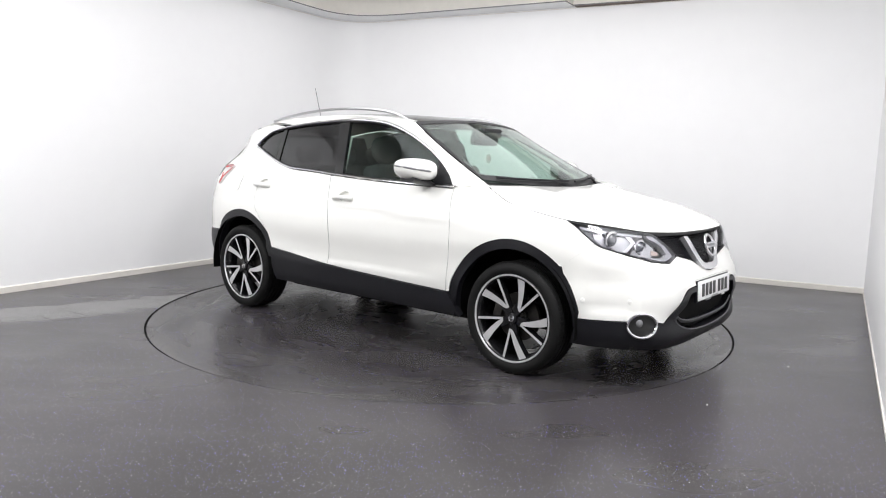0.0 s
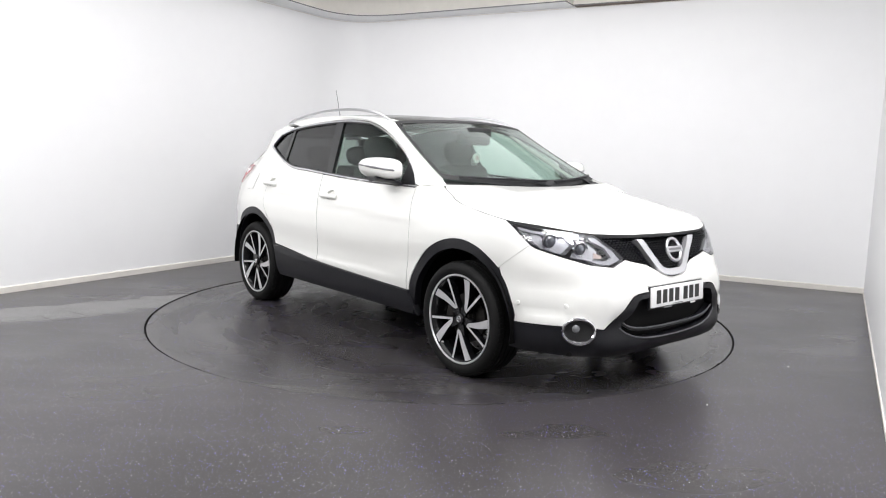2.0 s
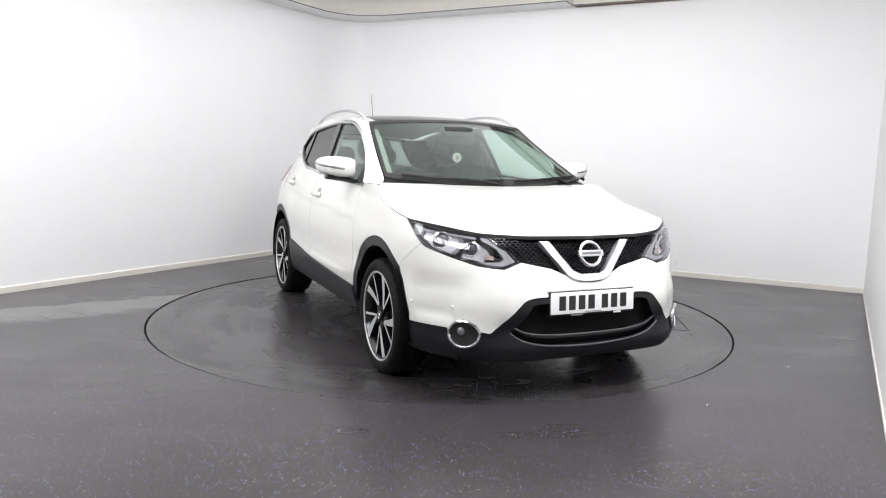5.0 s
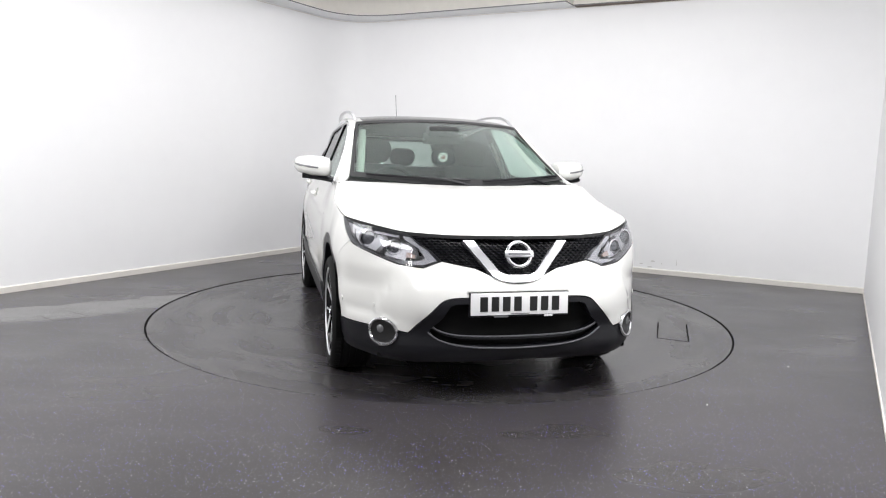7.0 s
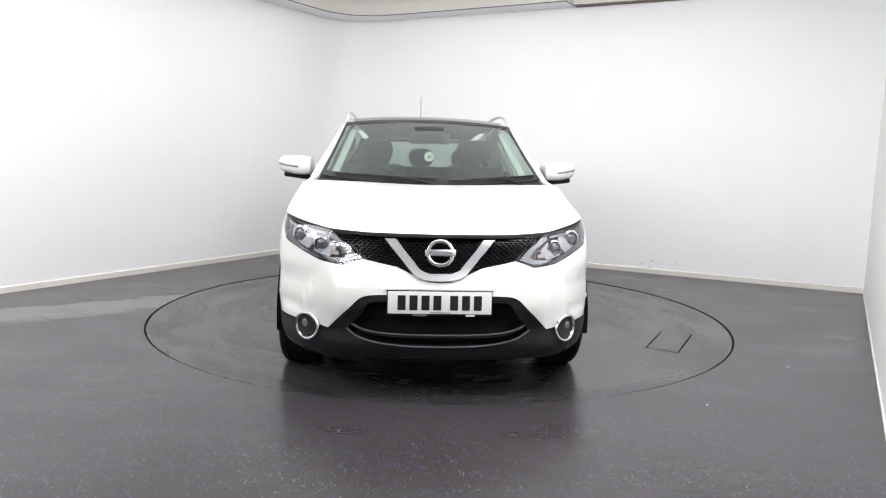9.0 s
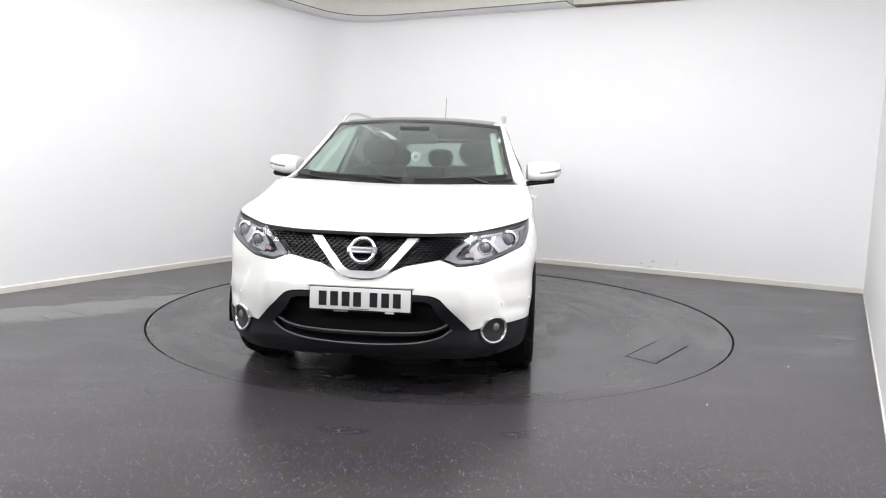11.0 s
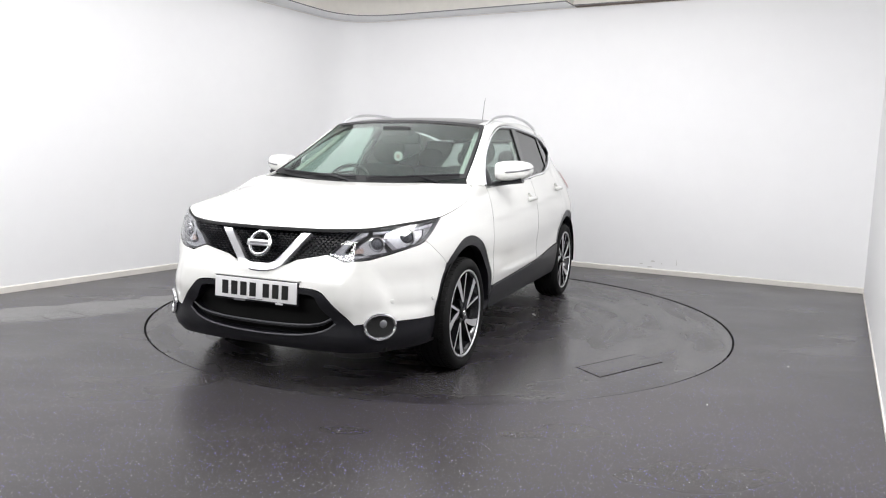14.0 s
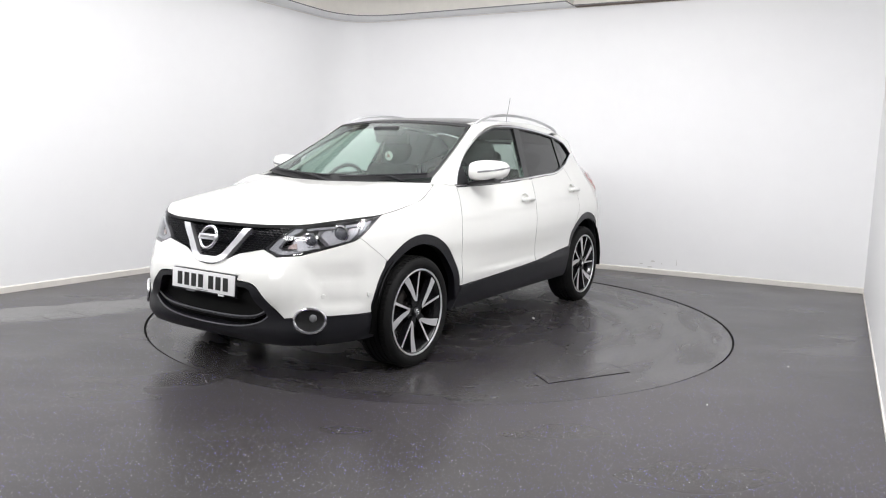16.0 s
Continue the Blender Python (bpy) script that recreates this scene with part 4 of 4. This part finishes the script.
    # Door handles.
    for u, z in ((2.965, .960), (3.921, 1.010)):
        bm = bmesh.new()
        path = [skin(s * (u + d), z + .003 * math.cos(d * 20)) + Vector((0, s * o, 0)) for d, o in ((-.095, .006), (-.085, .020), (-.05, .030), (0, .033), (.05, .030), (.08, .024), (.095, .006))]
        tube(bm, curve(path, 4), .013, 10, False, 1.35)
        part("door_handle", bm, PAINT, car, "white pull door handle")
    # Roof rail.
    rail = curve([(.235, .605, 1.508), (.12, .607, 1.552), (-.05, .610, 1.583), (-.30, .612, 1.600), (-.6, .608, 1.597), (-.9, .592, 1.577), (-1.2, .560, 1.545), (-1.36, .530, 1.520)], 5)
    bm = bmesh.new()
    k = len(rail)
    tube(bm, [(x, y * s, z) for x, y, z in rail], [.007 + .007 * math.sin(math.pi * min(max(i / (k - 1) * 1.6, .12), .5)) for i in range(k)], 8, False, .8)
    part("roof_rail", bm, SATIN, car, "satin silver roof rail")
    # Door mirror.
    bm = bmesh.new()
    rings = []
    for j, (yy, hz, dx, cz, cx) in enumerate(((.812, .042, .060, 1.174, .585), (.828, .061, .088, 1.177, .595), (.87, .069, .110, 1.180, .59), (.94, .070, .112, 1.183, .585), (1.0, .062, .096, 1.187, .576), (1.038, .046, .064, 1.192, .566), (1.055, .024, .034, 1.197, .556))):
        ringv = []
        for i in range(24):
            a = 2 * math.pi * i / 24
            c, q = math.cos(a), math.sin(a)
            ringv.append(bm.verts.new((cx + dx * math.copysign(abs(c) ** .75, c), yy * s, cz + hz * math.copysign(abs(q) ** .7, q))))
        rings.append(ringv)
    for p, q in zip(rings, rings[1:]):
        for i in range(24):
            bm.faces.new((p[i], p[(i + 1) % 24], q[(i + 1) % 24], q[i]))
    bm.faces.new(rings[0])
    bm.faces.new(rings[-1][::-1])
    mirror = part("door_mirror", bm, PAINT, car, "white door mirror cap")
    bm = bmesh.new()
    tube(bm, curve([(.60, .79 * s, 1.085), (.595, .86 * s, 1.100), (.592, .94 * s, 1.113), (.585, 1.0 * s, 1.122)], 5), [.05 + .02 * i / 15 for i in range(16)], 10, False, .32)
    part("mirror_foot", bm, CLAD, mirror, "black plastic mirror foot")
    bm = bmesh.new()
    tube(bm, curve([(.52, 1.053 * s, 1.205), (.625, 1.040 * s, 1.193), (.685, .97 * s, 1.180), (.699, .905 * s, 1.172)], 6), [.0065] * 18 + [.003], 8)
    part("indicator_strip", bm, LAMPGREY, mirror, "grey indicator strip")
    bm = bmesh.new()
    box(bm, (.512, .925 * s, 1.183), (.006, .165, .095), .003)
    part("mirror_glass", bm, CHROME, mirror)
    # Tail lamp and fuel flap.
    tail = panel("tail_lamp", mir(curve([(4.50, 1.142), (4.56, 1.150), (4.70, 1.138)]) + curve([(4.69, 1.10), (4.63, 1.04), (4.625, .985)]) + curve([(4.595, .985), (4.575, 1.03), (4.535, 1.09), (4.50, 1.142)])[:-1]), skin, LAMPWHITE, car, off=.012, thick=.04, step=.03, label="wraparound tail lamp with a pale lens")
    for red in ([(4.505, 1.141), (4.56, 1.149), (4.695, 1.137), (4.693, 1.114), (4.56, 1.127)],
                [(4.624, .988), (4.597, .988), (4.60, 1.025), (4.655, 1.078), (4.672, 1.078), (4.634, 1.035)],
                [(4.522, 1.124), (4.545, 1.124), (4.622, 1.046), (4.607, 1.036)]):
        panel("red_lens", mir(red), skin, RED, tail, off=.015, thick=.004, step=.03, gap=0, label="red lens band")
    if s < 0:
        fl = rounded(4.24, 4.42, .945, 1.085, .03, 4)
        panel("fuel_flap", mir(fl), skin, PAINT, car, off=.0025, thick=.004, step=.04, gap=0, label="white fuel filler flap")

# Aerial, wipers.
bm = bmesh.new()
tube(bm, [(-1.375, 0, 1.535), (-1.395, 0, 1.60), (-1.43, 0, 1.72), (-1.468, 0, 1.845)], [.005, .0028, .0022, .002], 6)
lathe(bm, [(.004, 1.555), (.014, 1.548), (.02, 1.53)], 12, "Z")
bmesh.ops.translate(bm, vec=(-1.375, 0, 0), verts=bm.verts[-36:])
part("aerial", bm, CLAD, car, "black rod aerial")
for y0, y1 in ((-.60, .02), (.10, .66)):
    bm = bmesh.new()
    tube(bm, [screen(y / .70, .045 + .015 * math.sin((y - y0) * 4)) + Vector((.010, 0, .013)) for y in np.linspace(y0, y1, 12).tolist()], .006, 6, False, 1.3)
    wiper = part("wiper", bm, CLAD, car, "black windscreen wiper")
    bm = bmesh.new()
    ya = y1 + (.02 if y1 < .3 else -.04)
    tube(bm, [Vector((1.17 - .17 * (ya / .735) ** 2, ya, 1.085)), screen((ya - .18) / .70, .035) + Vector((.018, 0, .022)), screen((y0 + y1) / 2 / .70, .05) + Vector((.014, 0, .020))], [.011, .008, .005], 6)
    part("wiper_arm", bm, CLAD, wiper)

# Inner shell, floor pan and wheel wells.
for s in (1, -1):
    liner = [(0, .26), (1.08, .27)] + arc(HUB_F, HUB_Z, .42, 189, -9, 30) + [(2.2, .27), (3.5, .27)] + arc(HUB_R, HUB_Z, .42, 189, -9, 30) + [(5.0, .27), (U, .27), (U, 1.0), (4.9, 1.0), (4.5, 1.04), (3.86, 1.10), (2.9, 1.06), (1.95, 1.03), (1.7, 1.03), (1.5, .95), (1.2, .70), (.9, .66), (0, .60)]
    panel("inner_shell", [(s * u, z) for u, z in liner], skin, SHELL, car, off=-.05, thick=.006, step=.07, gap=0)
    for x0 in (1.323, -1.323):
        bm = bmesh.new()
        pts = [(x0 + .425 * math.cos(radians(a)), .335 + .425 * math.sin(radians(a))) for a in range(-8, 189, 7)]
        outer = [bm.verts.new((x, .885 * s, z)) for x, z in pts]
        inner = [bm.verts.new((x, .52 * s, z)) for x, z in pts]
        for i in range(len(pts) - 1):
            bm.faces.new((outer[i], outer[i + 1], inner[i + 1], inner[i]))
        bm.faces.new(inner)
        bmesh.ops.solidify(bm, geom=bm.faces[:], thickness=.008)
        part("wheel_well", bm, SHELL, car)
bm = bmesh.new()
box(bm, (-.02, 0, .235), (4.05, 1.06, .06), .02)
box(bm, (0, 0, .255), (1.75, 1.46, .05), .02)
box(bm, (-1.86, 0, .30), (.28, 1.16, .10), .02)
box(bm, (1.88, 0, .25), (.26, 1.40, .03), .01)
part("floor_pan", bm, SHELL, car)
# Dark box added behind the grille and headlamps to close the view.
bm = bmesh.new()
box(bm, (1.55, 0, .60), (.9, 1.0, .5), .05)
part("nose_filler", bm, SHELL, car)
for x in (1.323, -1.323):
    bm = bmesh.new()
    tube(bm, [(x, -.72, .33), (x, .72, .33)], .045, 10)
    part("axle", bm, SHELL, car)

# ---- the car: cabin ----
def seat(x, y, w, name, heads, top=1.20, high=1.30, wide=.28, tall=.21):
    bm = bmesh.new()
    box(bm, (x + .25, y, .58), (.52, w, .20), .07, pose(0, 0, 0, 0, -8, 0), 3)
    cushion = part(name, bm, CLOTH, car, "dark cloth seat", 50)
    bm = bmesh.new()
    mid = (.60 + top) / 2
    box(bm, (x - .09, y, mid), (.15, w, top - .60), .07, pose(0, 0, 0, 0, -14, 0), 4)
    part("backrest", bm, CLOTH, cushion, "", 50)
    for hy in heads:
        bm = bmesh.new()
        verts = bmesh.ops.create_uvsphere(bm, u_segments=24, v_segments=14, radius=1)["verts"]
        puff = lambda c, e: math.copysign(abs(c) ** e, c)
        for v in verts:
            slim = 1 - .16 * max(-v.co.z, 0)
            v.co = Vector((puff(v.co.x, .75) * .06, puff(v.co.y, .7) * wide / 2 * slim, puff(v.co.z, .75) * tall / 2))
        bmesh.ops.transform(bm, matrix=Matrix.Translation((x - .20, y + hy, high)) @ pose(0, 0, 0, 0, -10, 0), verts=verts)
        part("headrest", bm, CLOTH, cushion, "", 50)
        for d in (-.06, .06):
            bm = bmesh.new()
            tube(bm, [(x - .17, y + hy + d, top - .06), (x - .20, y + hy + d, high - .04)], .006, 6)
            part("headrest_post", bm, CHROME, cushion)


seat(.02, -.40, .50, "front_seat", (0,))
seat(.02, .40, .50, "front_seat", (0,))
seat(-.88, 0, 1.25, "rear_bench", (-.40, 0, .40), 1.17, 1.25, .24, .17)
patch("dashboard", lambda a, b: Vector((1.12 - .30 * b - .10 * a * a, .74 * a, 1.045 + .03 * math.sin(b * 3.1) - .25 * max(b - .75, 0))), 20, 14, TRIM, car, a=(1, -1), b=(-.1, 1.3), thick=.05, label="dark soft dashboard top")
bm = bmesh.new()
box(bm, (.80, 0, .80), (.30, 1.44, .40), .05)
part("dashboard_front", bm, TRIM, car)
wheel_m = Matrix.Translation((.56, -.38, 1.02)) @ pose(0, 0, 0, 0, 62, 0)
bm = bmesh.new()
tube(bm, [wheel_m @ Vector((.185 * math.cos(2 * math.pi * i / 36), .185 * math.sin(2 * math.pi * i / 36), 0)) for i in range(36)], .016, 8, True, 1.0, (.3, .1, 1))
steer = part("steering_wheel", bm, TRIM, car, "dark leather steering wheel")
bm = bmesh.new()
box(bm, (0, 0, -.02), (.15, .16, .05), .03)
box(bm, (0, .12, -.005), (.04, .10, .02), .008)
box(bm, (0, -.12, -.005), (.04, .10, .02), .008)
box(bm, (.11, 0, -.005), (.12, .05, .02), .008)
bmesh.ops.transform(bm, matrix=wheel_m, verts=bm.verts)
part("wheel_boss", bm, TRIM, steer)
bm = bmesh.new()
box(bm, (.43, .008, 1.395), (.05, .30, .082), .024)
tube(bm, [(.45, .005, 1.41), (.50, .005, 1.455)], .012, 8)
rvm = part("rear_view_mirror", bm, TRIM, car, "black rear-view mirror")
bm = bmesh.new()
box(bm, (.46, .0, 1.445), (.12, .22, .07), .02)
part("sensor_housing", bm, TRIM, rvm)
bm = bmesh.new()
lathe(bm, [(.004, .006), (.031, .005), (.036, 0), (.031, -.005), (.004, -.006)], 28, "X")
bmesh.ops.translate(bm, vec=(.473, .006, 1.262), verts=bm.verts)
orn = part("hanging_disc", bm, PALE, rvm, "pale round hanging air freshener")
bm = bmesh.new()
lathe(bm, [(.004, .0085), (.014, .008), (.016, .006)], 20, "X")
bmesh.ops.translate(bm, vec=(.473, .006, 1.262), verts=bm.verts)
part("disc_centre", bm, ROSE, car, "faded rose centre of the hanging disc")
bm = bmesh.new()
tube(bm, [(.473, .006, 1.29), (.455, .006, 1.36)], .0015, 5)
part("hanging_cord", bm, INK, car)
patch("roof_lining", lambda s, t: roof(s, t) - Vector((0, 0, .03)), 12, 12, BLIND, car, a=(-.97, .97), b=(.05, .97), thick=.006)
for s in (1, -1):
    def inner(u0, u1, z0, z1, n=6):
        return lambda a, b: skin(s * (u0 + (u1 - u0) * a), z0 + (z1 - z0) * b) - Vector((0, .05 * s, 0))
    patch("rear_pillar_trim", lambda a, b: skin(s * (4.27 + .50 * a), 1.02 + .40 * b) + Vector((.03, -.045 * s, 0)), 8, 8, TRIM, car, thick=.008)
    patch("door_card", inner(2.05, 3.85, .45, 1.085), 12, 6, TRIM, car, thick=.02)
    bm = bmesh.new()
    tube(bm, [skin(s * 3.11, 1.06) - Vector((0, .04 * s, 0)), skin(s * 3.165, 1.39) - Vector((0, .04 * s, 0))], .045, 8, False, .5)
    part("pillar_trim", bm, LINING, car, "pale pillar trim")
    bm = bmesh.new()
    tube(bm, [screen(.93 * s, t) - Vector((.05, .02 * s, .045)) for t in (.08, .3, .6, .96)], .026, 8, False, .5)
    part("screen_pillar_trim", bm, LINING, car, "pale windscreen pillar trim")
# Two small white dots on the dash, their purpose unknown.
for yy in (.18, .29):
    bm = bmesh.new()
    box(bm, (1.0, yy, 1.098), (.008, .006, .02), .002)
    part("dash_dot", bm, PLATE, car)

# ---- the car: wheels ----
def build_wheel():
    """A wheel at the origin that faces -y."""
    bm = bmesh.new()
    lathe(bm, [(.245, -.100), (.262, -.104), (.264, -.098), (.258, -.088), (.243, -.080), (.232, -.04), (.225, .08), (.245, .11), (.235, .115), (.215, .08), (.222, -.04), (.235, -.085)], 72, closed=True)
    w = part("wheel", bm, GLOSS, car, "black and machined five double-spoke alloy wheel")
    bm = bmesh.new()
    lathe(bm, [(.2530, -.1035), (.2555, -.1085), (.2630, -.1085), (.2655, -.101), (.262, -.096), (.2530, -.099)], 72, closed=True)
    part("rim_edge", bm, ALLOY, w, "machined bright rim edge")
    bm = bmesh.new()
    prof = [(.258, -.098), (.268, -.108), (.285, -.116), (.305, -.116), (.320, -.108), (.330, -.094), (.3335, -.080)]
    for y in (-.055, -.018, .018, .055):
        prof += [(.3355, y - .008), (.3355, y - .0045), (.328, y - .004), (.328, y + .004), (.3355, y + .0045), (.3355, y + .008)]
    prof += [(.3335, .080), (.330, .094), (.320, .108), (.305, .116), (.285, .116), (.262, .105)]
    lathe(bm, prof, 96, closed=True)
    part("tyre", bm, RUBBER, w, "black road tyre")
    bm = bmesh.new()
    for i in range(72):
        a = 2 * math.pi * i / 72
        for sgn in (-1, 1):
            box(bm, (0, 0, 0), (.0165, .028, .010), 0, None)
            vs = bm.verts[-8:]
            bmesh.ops.transform(bm, matrix=pose(0, 0, 0, 0, math.degrees(a), 0) @ Matrix.Translation((.0, sgn * .081, .3315)) @ pose(0, 0, 0, -sgn * 14, 0, 12), verts=vs)
    tagged(part("tread", bm, RUBBER, w, "", 0), kind="stuff")
    # Five vees: a broad and a thin machined blade each.
    for k in range(5):
        base = 143.5 - 72 * k
        for off, w0, w1, r0, inn in ((0, .020, .052, .066, -31), (-33, .013, .016, .066, 1)):
            def at(r, deg, y, across):
                c, q = math.cos(radians(deg)), math.sin(radians(deg))
                return Vector((r * c - across * q, y, r * q + across * c))
            a1 = base + off
            a0 = a1 + inn * (1 if off == 0 else 1)
            bm = bmesh.new()
            front, rear = [], []
            for t in (0, .06, .13, .22, .35, .5, .75, 1):
                r = r0 + (.250 - r0) * t
                ang = a0 + (a1 - a0) * t ** .42
                hw = (w0 + (w1 - w0) * t ** .8) / 2
                y = -.090 - .010 * t ** 1.4
                front.append([bm.verts.new(at(r, ang, y, -hw)), bm.verts.new(at(r, ang, y, hw))])
                rear.append([bm.verts.new(at(r, ang, y + .04, -hw - .004)), bm.verts.new(at(r, ang, y + .04, hw + .004))])
            for p, q, m, n in zip(front, front[1:], rear, rear[1:]):
                bm.faces.new((p[0], q[0], q[1], p[1])).material_index = 0
                bm.faces.new((p[0], m[0], n[0], q[0])).material_index = 1
                bm.faces.new((p[1], q[1], n[1], m[1])).material_index = 1
                bm.faces.new((m[0], m[1], n[1], n[0])).material_index = 1
            for p, m in ((front[0], rear[0]), (front[-1], rear[-1])):
                bm.faces.new((p[0], p[1], m[1], m[0])).material_index = 1
            part("spoke", bm, [ALLOY, GLOSS], w, "", 30)
        # The black web between the blades of one vee, near the hub.
        bm = bmesh.new()
        mid = base - 16
        pts = [(.04, mid - 34), (.04, mid + 34), (.098, mid + 16), (.105, mid), (.098, mid - 16)]
        prism(bm, [(r * math.cos(radians(d)), -.086, r * math.sin(radians(d))) for r, d in pts], (0, .035, 0))
        part("hub_web", bm, GLOSS, w, "", 30)
        bm = bmesh.new()
        d = mid + 36
        lathe(bm, [(.005, -.062), (.010, -.061), (.0105, -.04)], 6)
        bmesh.ops.translate(bm, vec=(.055 * math.cos(radians(d)), -.01, .055 * math.sin(radians(d))), verts=bm.verts)
        part("wheel_nut", bm, STEEL, w)
    bm = bmesh.new()
    lathe(bm, [(.004, -.100), (.026, -.099), (.031, -.094), (.033, -.05)], 32)
    cap = part("hub_cap", bm, GLOSS, w, "black hub cap")
    bm = bmesh.new()
    tube(bm, [(.016 * math.cos(2 * math.pi * i / 24), -.1005, .016 * math.sin(2 * math.pi * i / 24)) for i in range(24)], .003, 6, True, 1, (0, 1, 0))
    box(bm, (0, -.1015, 0), (.040, .003, .008), .001)
    part("cap_ring", bm, CHROME, cap)
    bm = bmesh.new()
    lathe(bm, [(.07, -.028), (.145, -.028), (.145, -.004), (.07, -.004)], 48, closed=True)
    lathe(bm, [(.02, -.05), (.072, -.05), (.074, -.01)], 32)
    part("brake_disc", bm, STEEL, w, "grey steel brake disc")
    bm = bmesh.new()
    box(bm, (-.125, -.02, .045), (.06, .07, .12), .015, pose(0, 0, 0, 0, 20, 0))
    part("brake_caliper", bm, STEEL, w)
    return w


first = build_wheel()
WY = .779
first.matrix_basis = pose(1.323, -WY, .333, 0, -5, 0)
for x, y, a, spin in ((-1.323, -WY, 0, -5), (1.323, WY, 180, 24), (-1.323, WY, 180, -33)):
    copy_thing(first, pose(x, y, .333, 0, 0, a) @ pose(0, 0, 0, 0, spin, 0))


# Pale scraps and scuffs that lie about.
def scraps(name, spots, parent, mat, label):
    for x, y, l, w, a in spots:
        bm = bmesh.new()
        pts = []
        for i in range(10):
            t = 2 * math.pi * i / 10
            k = 1 + .25 * math.sin(3 * t + x * 9) * math.cos(t * 2 + y * 7)
            pts.append(Vector((l * k * math.cos(t), w * k * math.sin(t), .0012)))
        prism(bm, pts, (0, 0, .0012))
        bmesh.ops.transform(bm, matrix=pose(x, y, 0, 0, 0, a), verts=bm.verts)
        part(name, bm, mat, parent, label)


scraps("floor_scuff", [(-1.32, 0.07, 0.035, 0.011, 0), (-1.19, 0.4, 0.03, 0.009, 30), (-0.76, 0.18, 0.015, 0.004, 60), (-0.91, 0.59, 0.03, 0.009, 0), (-0.17, 0.88, 0.012, 0.004, 30), (-1.89, 0.4, 0.03, 0.009, 60), (-1.82, -0.08, 0.02, 0.006, 0), (-0.25, 0.73, 0.04, 0.012, 30)], turntable, SCUFF, "pale scuff on the vinyl")
DEBRIS = [(2.21, -1.41, .006, .004, 20), (1.42, -2.17, .005, .004, 50)]
for x, y, l, w, a in DEBRIS:
    bm = bmesh.new()
    box(bm, (x, y, .003), (l * 2, w * 2, .006), .0015, pose(0, 0, 0, 0, 0, a))
    tagged(part("litter_crumb", bm, PALE, None), "tiny pale crumb lying on the vinyl floor", "litter", "crumbs on the floor")


def motions():
    car_rows, disc_rows = [], []
    for i in range(17):
        m = pose(0, 0, -0.005, 0, 0, -39.531 - 5.19 * i)
        car_rows.append((i, m @ pose(0.0705, -0.1503, 0.001)))
        disc_rows.append((i, m))
    walk(car, car_rows)
    walk(turntable, disc_rows)


motions()
